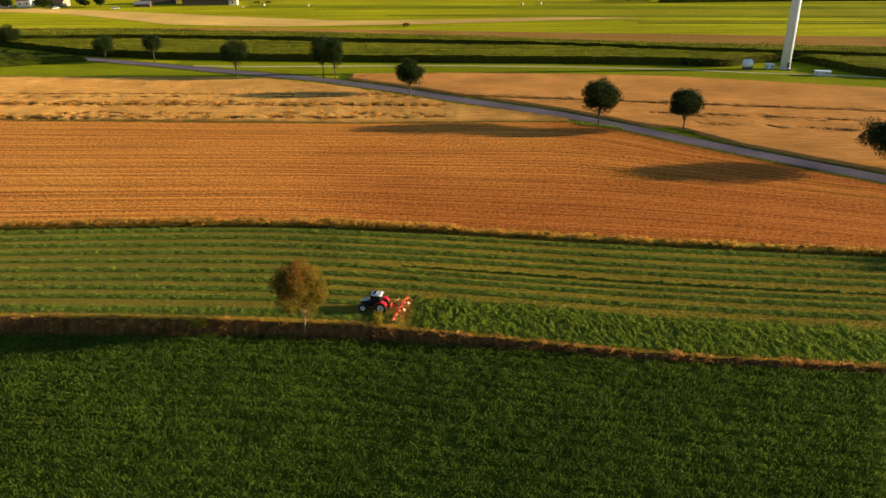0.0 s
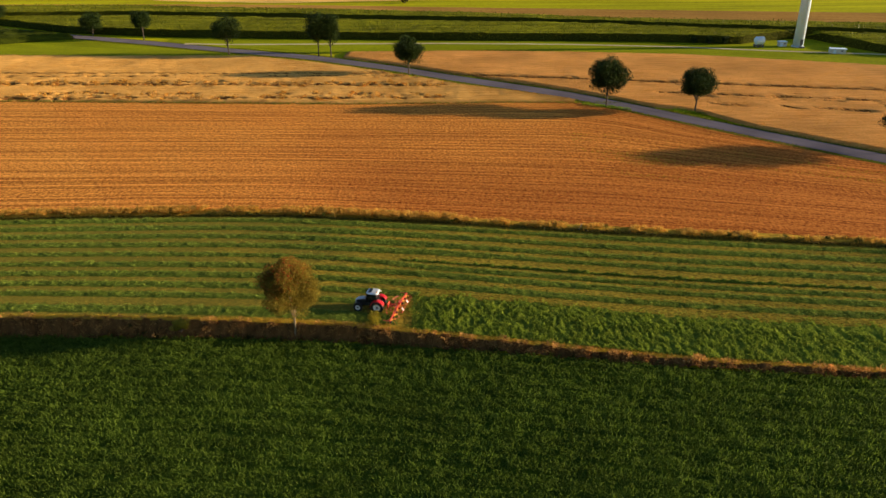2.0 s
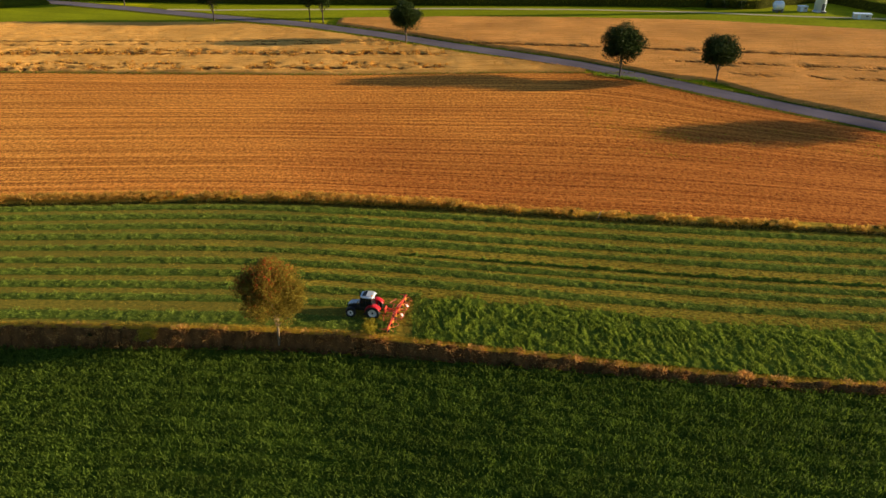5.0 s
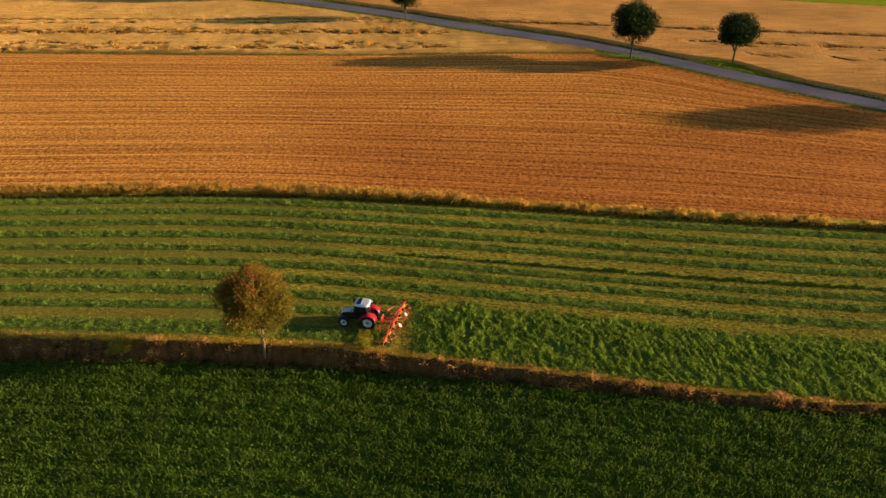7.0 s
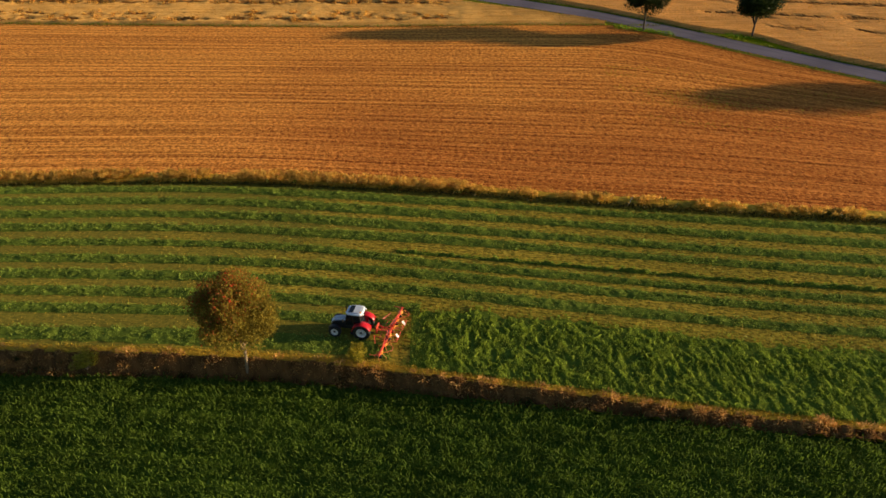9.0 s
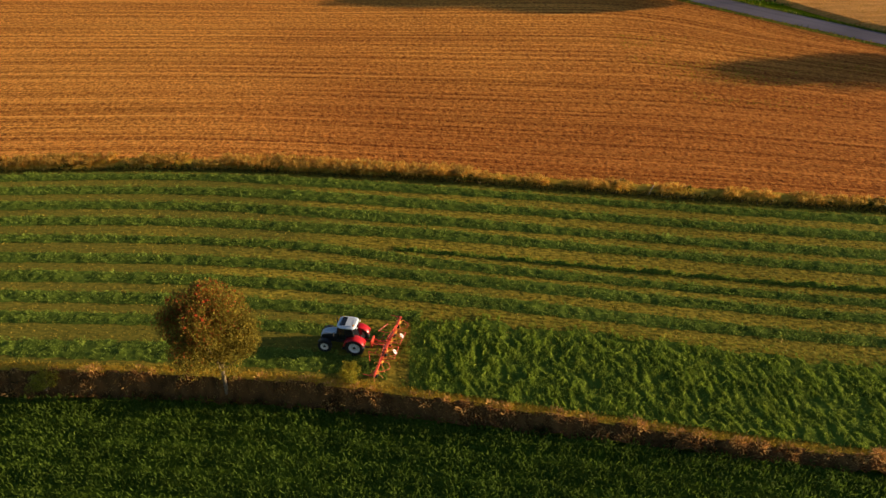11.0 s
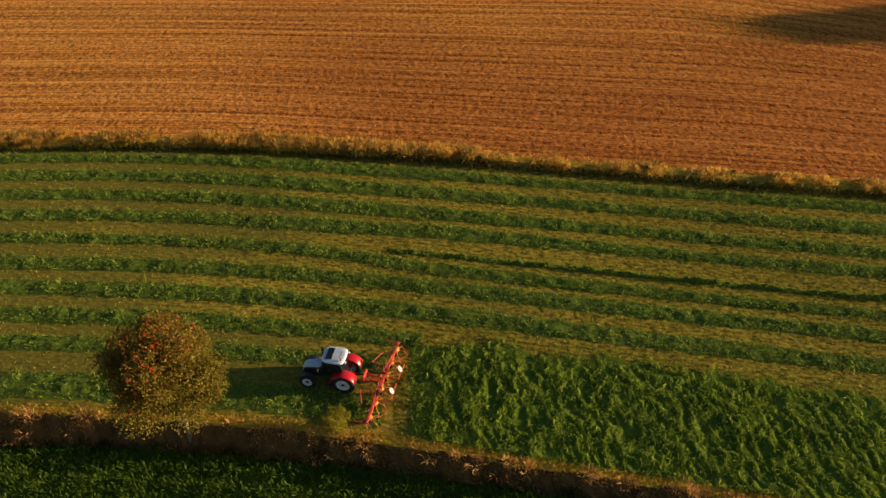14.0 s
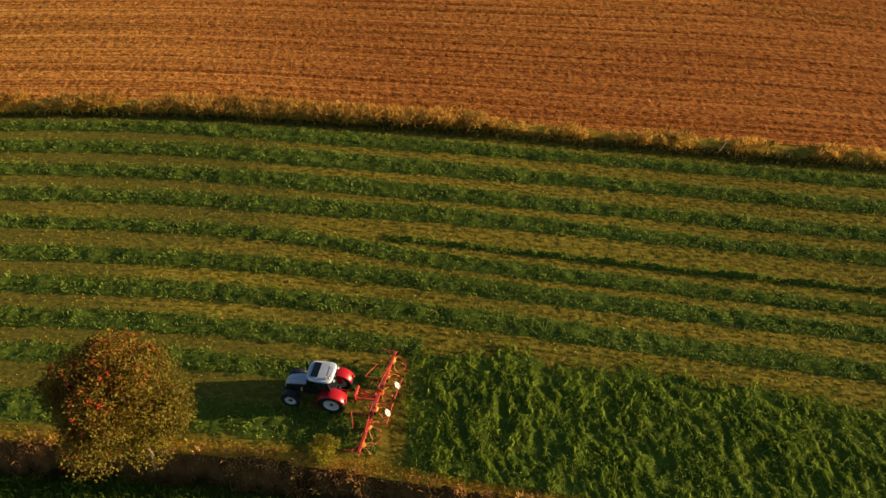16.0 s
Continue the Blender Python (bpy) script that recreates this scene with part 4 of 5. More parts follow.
tree("rowan_tree", -18.75, 87.15, -1.75, 11.1, 8.7, 3.0, 40000, 0.185, (M_bark_pale, L_rowan, L_rust), "rowan tree with yellowing leaves and red berries", 91, 0.17, berries=22, full=0.97, deep=0.8, lean=0.75, shape={"reach": (0.42, 0.82), "lump_size": (0.20, 0.42), "hollow": 0.2})
tree("margin_tree", 116.0, 104.6, 0, 11.0, 9.0, 2.5, 8000, 0.5, dark, "dark green tree on the field margin", 47)
L_bush = leaf_mat("shrub_leaf", [(0.20, 0.18, 0.015), (0.34, 0.29, 0.024), (0.46, 0.36, 0.04)], patch=0.6, through_light=0.45)


def shrub(x, y, z, h, w, seed, mat, n=900, leaf=0.16):
    top = thing("shrub", "low yellowish shrub on the grassy bank", "shrub", pose(x, y, z))
    pts, lobes = crown_points(n, w / 2, w / 2, h * 0.52, (0, 0, h * 0.5), 14, seed)
    pts[:, 2] = np.maximum(pts[:, 2], 0.05)
    bm = bmesh.new()
    for c in lobes:
        limb_mesh(bm, (0, 0, -0.15), c, 0.035, 0.008, 5, 0.04)
    part("stems", bm, M_bark, top)
    part("foliage", fast_mesh("foliage", leaf_arrays(pts, leaf, leaf * 0.6, 0.9, spread=0.5), kites(len(pts))), mat, top)


shrub(-8.75, 86.75, -0.12, 2.6, 2.2, 3, L_bush, 2600, 0.13)
shrub(-33.0, 87.2, -0.7, 2.0, 3.0, 4, L_bush, 2000, 0.15)
for k, (x, y, h, w) in enumerate([(88, 272.5, 2.6, 3.4), (93, 270.8, 3.0, 3.6), (98, 269.5, 3.2, 3.4)]):
    shrub(x, y, 0, h, w, 50 + k, L_maple, 700, 0.35)


# bright grass round the feet of two lane maples, and weeds in the stubble near the lane
for x_, y_ in ((40.6, 189.0), (61.8, 182.6)):
    blades("verge_grass", lambda x, b=y_, a=x_: b - 1.3 - 0.5 * (x - a), lambda x, b=y_, a=x_: b + 1.3 - 0.5 * (x - a), x_ - 5.5, x_ + 5.5, 26, 0.45, 0.12, 0.6, L_lush, "bright green grass at the maple's foot", "verge grass", 0.06)
blades("weeds", lambda x: 138 - 0.22 * (x - 40), lambda x: np.minimum(ROAD(x) - 5, 166 - 0.6 * (x - 40)), 28, 92, 11.0, 0.26, 0.10, 0.9, L_yweed, "yellow-green weeds in the stubble", "weeds", 0.0,
       keep=lambda x, y: lump(x * 0.05 + 3, stub_v(x, y) * 0.22) + 0.6 * lump(x * 0.10, stub_v(x, y) * 0.8) + 0.4 * rng.normal(0, 1, len(x)) > 0.5)

# ---------------------------------------------------------------- wind turbine tower and its cabins
M_white = plain_mat("tower_paint", (0.68, 0.82, 1.0), 0.45, wear=0.06, scale=0.3)
M_cabin = plain_mat("cabin_paint", (0.62, 0.62, 0.60), 0.6, wear=0.1)
M_grey = plain_mat("dark_grey_steel", (0.12, 0.12, 0.13), 0.6)


def ring_stack(bm, rings, seg=32, cap=True):
    """A lathed body from (z, radius) pairs about the local z axis."""
    rows = [[bm.verts.new((r * math.cos(2 * math.pi * k / seg), r * math.sin(2 * math.pi * k / seg), z)) for k in range(seg)] for z, r in rings]
    for a, b in zip(rows, rows[1:]):
        for k in range(seg):
            f = bm.faces.new((a[k], a[(k + 1) % seg], b[(k + 1) % seg], b[k]))
            f.smooth = True
    if cap:
        bm.faces.new(rows[-1])
        bm.faces.new(list(reversed(rows[0])))


def box(bm, sx, sy, sz, m=Matrix(), bevel=0.0):
    v = bmesh.ops.create_cube(bm, size=1.0, matrix=m @ Matrix.Diagonal((sx, sy, sz, 1)))["verts"]
    if bevel:
        e = list({e for q in v for e in q.link_edges})
        bmesh.ops.bevel(bm, geom=e, offset=bevel, segments=2, profile=0.5, affect="EDGES")


def boxed(sx, sy, sz, x=0, y=0, z=0, rx=0, ry=0, rz=0, bevel=0.02):
    bm = bmesh.new()
    box(bm, sx, sy, sz, pose(x, y, z, rx, ry, rz), bevel)
    return bm


def turbine():
    top = thing("wind_turbine", "white tapered steel wind turbine tower", "wind turbine", pose(121, 264.5, 0))
    bm = bmesh.new()
    ring_stack(bm, [(0.3, 1.68), (60, 1.30)], 48)
    part("tower", bm, M_white, top)
    bm = bmesh.new()
    ring_stack(bm, [(-0.3, 2.1), (0.25, 2.1), (0.35, 1.9)], 32)
    part("foundation", bm, M_cabin, top, "concrete foundation ring")
    part("door", boxed(0.95, 0.12, 2.1, 0.3, -1.66, 1.6), M_grey, top, "dark steel door")
    part("steps", boxed(1.3, 1.2, 0.5, 0.3, -2.5, 0.25), M_grey, top)


turbine()


def cabin(x, y, sx, sy, sz, rz, label):
    top = thing("transformer_cabin", label, "cabin", pose(x, y, 0, 0, 0, rz))
    part("body", boxed(sx, sy, sz, 0, 0, sz / 2 - 0.03, bevel=0.04), M_cabin, top)
    part("roof", boxed(sx + 0.3, sy + 0.3, 0.16, 0, 0, sz + 0.05, bevel=0.04), M_white, top)
    part("door", boxed(0.9, 0.06, sz * 0.8, -sx * 0.2, -sy / 2 - 0.02, sz * 0.42), M_white, top)
    part("vent", boxed(0.7, 0.06, 0.4, sx * 0.25, -sy / 2 - 0.02, sz * 0.65), M_grey, top)


cabin(128.6, 252.6, 4.8, 2.2, 1.5, -14, "pale grey flat transformer cabin on the grass")
cabin(116.0, 265.5, 2.6, 1.8, 1.6, 0, "small pale grey switch cabin beside the tower")


def silo():
    top = thing("tank_trailer", "pale rounded tank trailer parked beside the maize", "trailer", pose(107.6, 264.2, 0, 0, 0, 10))
    bm = bmesh.new()
    ring_stack(bm, [(-1.6, 0.5), (-1.45, 1.1), (-1.2, 1.35), (1.2, 1.35), (1.45, 1.1), (1.6, 0.5)], 24)
    bmesh.ops.rotate(bm, verts=bm.verts, cent=(0, 0, 0), matrix=Matrix.Rotation(radians(90), 3, "Y"))
    bmesh.ops.translate(bm, verts=bm.verts, vec=(0, 0, 2.2))
    part("tank", bm, M_white, top)
    part("chassis", boxed(3.6, 1.4, 0.25, 0, 0, 0.78), M_grey, top)
    for sx in (-0.9, 0.9):
        for sy in (-0.85, 0.85):
            bm = bmesh.new()
            ring_stack(bm, [(-0.14, 0.36), (-0.1, 0.42), (0.1, 0.42), (0.14, 0.36)], 18)
            w = part("wheel", bm, M_grey, top)
            w.matrix_local = pose(sx, sy, 0.42, 90, 0, 0)


silo()

# ---------------------------------------------------------------- village at the far edge
M_wall = plain_mat("render_white", (0.75, 0.70, 0.62), 0.9, scale=1)
M_roof = plain_mat("roof_tiles", (0.20, 0.075, 0.05), 0.85, wear=0.3, scale=2)
M_beige = plain_mat("render_beige", (0.42, 0.34, 0.26), 0.9, scale=1)
M_roof_grey = plain_mat("grey_roof", (0.22, 0.22, 0.25), 0.8, wear=0.3, scale=2)
M_roof_dark = plain_mat("dark_roof", (0.05, 0.052, 0.075), 0.7, wear=0.3, scale=2)
M_wood = plain_mat("barn_boards", (0.10, 0.07, 0.05), 0.9, wear=0.3, scale=2)
M_glass = plain_mat("window_glass", (0.02, 0.025, 0.03), 0.08)


def house(x, y, lx, ly, wall, rise, rz, wm, rm, label, name="house", windows=3):
    top = thing(name, label, name, pose(x, y, 0, 0, 0, rz))
    bm = bmesh.new()
    h = wall
    prof = [(-ly / 2, -0.2), (ly / 2, -0.2), (ly / 2, h), (0, h + rise), (-ly / 2, h)]
    a = [bm.verts.new((-lx / 2, py, pz)) for py, pz in prof]
    b = [bm.verts.new((lx / 2, py, pz)) for py, pz in prof]
    bm.faces.new(a[::-1])
    bm.faces.new(b)
    for k in range(5):
        bm.faces.new((a[k], a[(k + 1) % 5], b[(k + 1) % 5], b[k]))
    part("wall", bm, wm, top)
    slope = math.degrees(math.atan2(rise, ly / 2))
    run = math.hypot(rise, ly / 2) + 0.7
    for s in (1, -1):
        cy, cz = s * (ly / 4 + 0.22), h + rise / 2 - 0.02
        part("roof", boxed(lx + 1.0, run, 0.2, 0, cy, cz + 0.12, -s * slope), rm, top)
    part("chimney", boxed(0.7, 0.7, 1.8, lx * 0.2, 0.6, h + rise), wm, top)
    for k in range(windows):
        px = (k + 0.5) / windows * lx - lx / 2
        w = part("window", boxed(1.2, 0.1, 1.3, px, -ly / 2 - 0.02, h * 0.55), M_wall, top, "white framed window")
        part("pane", boxed(1.0, 0.1, 1.1, px, -ly / 2 - 0.06, h * 0.55, bevel=0.005), M_glass, w)


house(-276, 489, 10, 8, 1.7, 2.6, 8, M_wall, M_roof, "low outbuilding with a red-brown tiled roof", "outbuilding", 1)
house(-262, 492, 8, 9, 4.2, 3.6, 8, M_wall, M_roof, "white rendered farmhouse with a red-brown tiled roof", windows=2)
house(-241, 493, 9, 8, 3.2, 3.0, -6, M_beige, M_roof, "beige rendered house with a brown tiled roof", windows=2)
house(-186, 486, 9, 5, 1.8, 1.3, 6, M_wood, M_roof_grey, "low grey-roofed shed before the barn", "shed", 0)
house(-148, 496, 30, 12, 3.6, 3.2, 4, M_wood, M_roof_dark, "long dark timber barn at the village edge", "barn", 0)
house(-182, 504, 22, 10, 3.2, 3.0, 10, M_wood, M_roof_dark, "low dark barn at the village edge", "barn", 0)
house(-131.5, 494, 5, 6, 3.0, 1.6, 4, M_wall, M_roof, "small white outbuilding beside the barn", "shed", 1)
for k, (x, y, h, w) in enumerate([(-247, 483, 6.0, 12), (-212, 484, 8, 7), (-232, 500, 9, 8), (-166, 508, 8, 8), (-270, 484, 6, 7), (-224, 490, 4, 6)]):
    tree("village_tree", x, y, 0, h, w, 0.4, 3000, 0.75, (M_bark, L_maple), "dark round tree among the houses", 80 + k)
for k, (x, y, h, w) in enumerate([(120, 498, 4.5, 12), (131, 497, 4, 9), (141, 497, 5, 10)]):
    tree("hedge_tree", x, y, 0, h, w, 0.3, 1300, 0.8, (M_bark, L_maple), "low dark hedge tree in the far meadow", 90 + k)


def car(x, y, rz, colour, label):
    top = thing("car", label, "car", pose(x, y, 0.0, 0, 0, rz))
    m = plain_mat("car_paint", colour, 0.3, wear=0.03)
    part("body", boxed(4.3, 1.75, 0.62, 0, 0, 0.62, bevel=0.14), m, top)
    part("cabin", boxed(2.3, 1.55, 0.6, -0.2, 0, 1.15, bevel=0.2), M_glass, top, "dark glazed cabin")
    part("roof", boxed(1.8, 1.45, 0.08, -0.2, 0, 1.46, bevel=0.03), m, top)
    for sx in (-1.35, 1.35):
        for sy in (-0.8, 0.8):
            bm = bmesh.new()
            ring_stack(bm, [(-0.1, 0.26), (-0.08, 0.32), (0.08, 0.32), (0.1, 0.26)], 16)
            w = part("wheel", bm, M_grey, top)
            w.matrix_local = pose(sx, sy, 0.32, 90, 0, 0)


car(-198, 472, 12, (0.8, 0.8, 0.8), "white car parked at the village edge")
car(-236, 476, 40, (0.75, 0.75, 0.72), "pale car parked near the farmhouse")

# ---------------------------------------------------------------- tractor and tedder
M_red = plain_mat("tractor_red", (0.46, 0.010, 0.016), 0.32, wear=0.12, scale=3)
M_tred = plain_mat("tedder_red", (0.66, 0.075, 0.035), 0.45, wear=0.2, scale=4)
M_hood = plain_mat("silver_paint", (0.56, 0.61, 0.70), 0.35, metal=0.25, wear=0.08)
M_black = plain_mat("black_paint", (0.018, 0.018, 0.02), 0.5)
M_tyre = plain_mat("tyre_rubber", (0.022, 0.021, 0.02), 0.9, wear=0.3)
M_rim = plain_mat("white_rim", (0.78, 0.77, 0.74), 0.5)
M_yellow = plain_mat("guard_yellow", (0.75, 0.30, 0.02), 0.5)
M_tined = plain_mat("tine_orange", (0.70, 0.24, 0.04), 0.5)
M_board = plain_mat("board_white", (0.82, 0.80, 0.78), 0.5, wear=0.05)
M_roof_w = plain_mat("roof_white", (0.74, 0.80, 0.90), 0.4, wear=0.05)
M_panel = plain_mat("roof_panel_grey", (0.50, 0.54, 0.61), 0.45, wear=0.1)
M_cabglass = plain_mat("cab_glass", (0.012, 0.014, 0.018), 0.05, wear=0.0)


def wheel(parent, x, y, r, w, rim_r):
    """A lugged tractor tyre with a white dished rim; local axle along y."""
    bm = bmesh.new()
    h = w / 2
    ring_stack(bm, [(-h * 0.8, rim_r), (-h, r * 0.86), (-h * 0.85, r * 0.95), (-h * 0.3, r * 0.97), (h * 0.3, r * 0.97), (h * 0.85, r * 0.95), (h, r * 0.86), (h * 0.8, rim_r)], 36, cap=False)
    lugs = 20
    for k in range(lugs):
        for s in (1, -1):
            a = (k + (0.5 if s > 0 else 0)) * 2 * math.pi / lugs
            box(bm, 0.09 * r / 0.8, 0.05 * r / 0.8, h * 1.05, Matrix.Rotation(a, 4, "Z") @ Matrix.Translation((0, r * 0.975, s * h * 0.48)) @ Matrix.Rotation(s * 0.65, 4, "Y"))
    ty = part("wheel", bm, M_tyre, parent)
    ty.matrix_local = pose(x, y, r, 90, 0, 0)
    for s in (1, -1):
        bm = bmesh.new()
        ring_stack(bm, [(s * h * 0.86, rim_r * 1.02), (s * h * 0.80, rim_r * 0.9), (s * h * 0.45, rim_r * 0.8), (s * h * 0.42, rim_r * 0.4), (s * h * 0.62, rim_r * 0.32), (s * h * 0.62, 0.02)], 28, cap=False)
        part("rim", bm, M_rim, ty, "white steel rim")
    bm = bmesh.new()
    ring_stack(bm, [(-h * 0.72, 0.1), (-h * 0.7, 0.12), (h * 0.7, 0.12), (h * 0.72, 0.1)], 14)
    part("hub", bm, M_black, ty, "dark hub")


def tube(parent, name, a, b, r, mat, seg=8, label=""):
    bm = bmesh.new()
    limb_mesh(bm, a, b, r, r, seg)
    return part(name, bm, mat, parent, label)


def loft(sections, seg_close=True):
    """Joins cross-sections (lists of points) into one skin."""
    bm = bmesh.new()
    rows = [[bm.verts.new(p) for p in s] for s in sections]
    n = len(rows[0])
    for a, b in zip(rows, rows[1:]):
        for k in range(n):
            bm.faces.new((a[k], a[(k + 1) % n], b[(k + 1) % n], b[k]))
    bm.faces.new(rows[0][::-1])
    bm.faces.new(rows[-1])
    bmesh.ops.recalc_face_normals(bm, faces=bm.faces)
    bmesh.ops.bevel(bm, geom=list(bm.edges), offset=0.02, segments=1, affect="EDGES")
    return bm


def rect(x, hw, z0, z1, chamfer=0.12):
    c = chamfer
    return [(x, -hw, z0), (x, hw, z0), (x, hw, z1 - c), (x, hw - c * 1.3, z1), (x, -hw + c * 1.3, z1), (x, -hw, z1 - c)]


def tractor(m):
    t = thing("tractor", "red tractor with white cab roof and white rims", "tractor", m)
    # x ahead, y to the far side, rear axle above the origin
    for y in (-0.88, 0.88):
        wheel(t, 0, y, 0.86, 0.52, 0.50)
        wheel(t, 2.72, y * 0.97, 0.62, 0.42, 0.36)
    part("chassis", boxed(3.3, 0.62, 0.55, 1.35, 0, 0.92, bevel=0.06), M_black, t, "black engine and gearbox block")
    tube(t, "rear_axle", (0, -0.8, 0.86), (0, 0.8, 0.86), 0.16, M_black)
    tube(t, "front_axle", (2.72, -0.8, 0.62), (2.72, 0.8, 0.62), 0.10, M_black)
    part("hood", loft([rect(1.6, 0.42, 1.10, 1.80), rect(2.3, 0.40, 1.05, 1.72), rect(2.9, 0.37, 0.98, 1.58), rect(3.16, 0.30, 0.90, 1.36)]), M_black, t, "black engine hood sides")
    part("hood_top", loft([rect(1.58, 0.40, 1.70, 1.85, 0.06), rect(2.3, 0.39, 1.62, 1.77, 0.06), rect(2.9, 0.36, 1.48, 1.63, 0.06), rect(3.18, 0.28, 1.26, 1.41, 0.06)]), M_hood, t, "silver-grey engine hood top")
    part("hood_ridge", loft([rect(1.62, 0.16, 1.82, 1.92, 0.05), rect(2.4, 0.15, 1.72, 1.81, 0.05), rect(2.95, 0.12, 1.56, 1.65, 0.05)]), M_panel, t, "grey centre ridge of the hood")
    part("cowl", boxed(0.18, 0.95, 0.30, 1.62, 0, 1.72, 0, -15, 0, bevel=0.04), M_black, t)
    for y in (-0.425, 0.425):
        part("side_grille", boxed(1.2, 0.04, 0.42, 2.25, y * 0.98, 1.32, bevel=0.01), M_black, t, "black side grille")
        part("headlight", boxed(0.06, 0.18, 0.12, 3.16, y * 0.5, 1.18, bevel=0.01), M_board, t, "clear headlight")
    part("front_grille", boxed(0.05, 0.42, 0.3, 3.18, 0, 1.05, bevel=0.01), M_black, t)
    part("front_weight", boxed(0.22, 0.7, 0.3, 3.2, 0, 0.72, bevel=0.05), M_black, t, "black front weight")
    C = 0.38  # the cab stands a little ahead of the rear axle

    def quad(x0, x1, hw0, hw1, z):
        return [(x0 + C, -hw0, z), (x0 + C, hw0, z), (x1 + C, hw1, z), (x1 + C, -hw1, z)]

    part("cab_glass", loft([quad(-0.46, 1.18, 0.66, 0.66, 1.35), quad(-0.36, 1.28, 0.76, 0.74, 1.9), quad(-0.22, 1.06, 0.68, 0.68, 2.66)]), M_cabglass, t, "dark tinted cab glazing")
    for sx, tx in ((-0.42, -0.2), (0.45, 0.45), (1.24, 1.06)):
        for y in (-1, 1):
            bm = bmesh.new()
            limb_mesh(bm, (sx + C, y * 0.72, 1.4), (tx + C, y * 0.70, 2.7), 0.045, 0.04, 6)
            part("cab_pillar", bm, M_black, t)
    part("cab_floor", boxed(1.7, 1.3, 0.3, 0.4 + C, 0, 1.25, bevel=0.05), M_black, t)
    def roof_ring(grow, z, n=28):
        ring = []
        for k in range(n):
            a = 2 * math.pi * k / n
            ca, sa = math.cos(a), math.sin(a)
            hx, hy = 0.86 * grow, (0.80 - 0.05 * ca) * grow
            ring.append((0.34 + C + hx * math.copysign(abs(ca) ** 0.45, ca), hy * math.copysign(abs(sa) ** 0.45, sa), z))
        return ring

    rim = part("cab_roof", loft([roof_ring(0.90, 2.63), roof_ring(1.0, 2.68), roof_ring(1.0, 2.76), roof_ring(0.93, 2.82)]), M_roof_w, t, "white rounded cab roof")
    part("roof_panel", loft([roof_ring(0.86, 2.80), roof_ring(0.84, 2.84), roof_ring(0.62, 2.88), roof_ring(0.3, 2.895)]), M_panel, rim, "slightly domed pale grey roof panel")
    part("roof_hatch", boxed(0.46, 1.10, 0.05, 0.66 + C, 0, 2.89, 0, 2, 0, bevel=0.015), M_cabglass, t, "dark glass roof hatch")
    part("roof_vent", boxed(0.26, 0.7, 0.05, -0.26 + C, 0, 2.87, 0, -4, 0, bevel=0.015), M_panel, t)
    for y in (-0.5, 0.5):
        part("work_light", boxed(0.08, 0.16, 0.1, -0.58 + C, y, 2.66, bevel=0.01), M_board, t)
    part("beacon", boxed(0.14, 0.14, 0.16, -0.3 + C, 0.55, 2.98, bevel=0.04), M_yellow, t, "amber beacon")
    for s in (-1, 1):
        sec = []
        for k in range(17):
            a = radians(8 + k * 9.2)
            ca, sa = math.cos(a), math.sin(a)
            ring = [(0.93, 0.46), (0.93, 1.16), (0.90, 1.21), (0.95, 1.23), (1.00, 1.17), (1.02, 0.95), (1.02, 0.46)]
            sec.append([(r * ca - 0.02, s * w, 0.86 + r * sa) for r, w in ring])
        fender = part("fender", loft(sec), M_red, t, "glossy red rear fender")
        fender.data.polygons.foreach_set("use_smooth", np.ones(len(fender.data.polygons), bool))
        part("fender_side", boxed(0.95, 0.05, 0.62, 0.12, s * 0.47, 1.42, bevel=0.02), M_red, t, "red inner wheel housing")
        part("rear_light", boxed(0.05, 0.22, 0.1, -0.98, s * 0.95, 1.4, bevel=0.01), M_tred, t)
        part("step", boxed(0.4, 0.3, 0.06, 0.95, s * 0.85, 0.55, bevel=0.01), M_black, t)
        bm = bmesh.new()
        limb_mesh(bm, (1.55, s * 0.75, 2.3), (1.7, s * 1.1, 2.32), 0.02, 0.02, 6)
        box(bm, 0.06, 0.2, 0.34, pose(1.72, s * 1.13, 2.22), 0.02)
        part("mirror", bm, M_black, t)
        sec = []
        for k in range(6):
            a = radians(35 + k * 22)
            ca, sa = math.cos(a), math.sin(a)
            sec.append([(2.72 + 0.69 * ca, s * 0.66, 0.62 + 0.69 * sa), (2.72 + 0.69 * ca, s * 1.05, 0.62 + 0.69 * sa), (2.72 + 0.73 * ca, s * 1.05, 0.62 + 0.73 * sa), (2.72 + 0.73 * ca, s * 0.66, 0.62 + 0.73 * sa)])
        part("front_mudguard", loft(sec), M_black, t)
    tube(t, "exhaust", (1.85, -0.56, 1.4), (1.85, -0.56, 2.7), 0.06, M_black, 10)
    part("fuel_tank", boxed(0.9, 0.4, 0.5, 1.15, -0.52, 0.85, bevel=0.08), M_black, t)
    for y in (-0.45, 0.45):
        tube(t, "lower_link", (-0.3, y * 0.6, 0.6), (-1.15, y, 0.55), 0.045, M_black)
    tube(t, "top_link", (-0.3, 0, 1.15), (-1.1, 0, 1.05), 0.04, M_red)
    return t


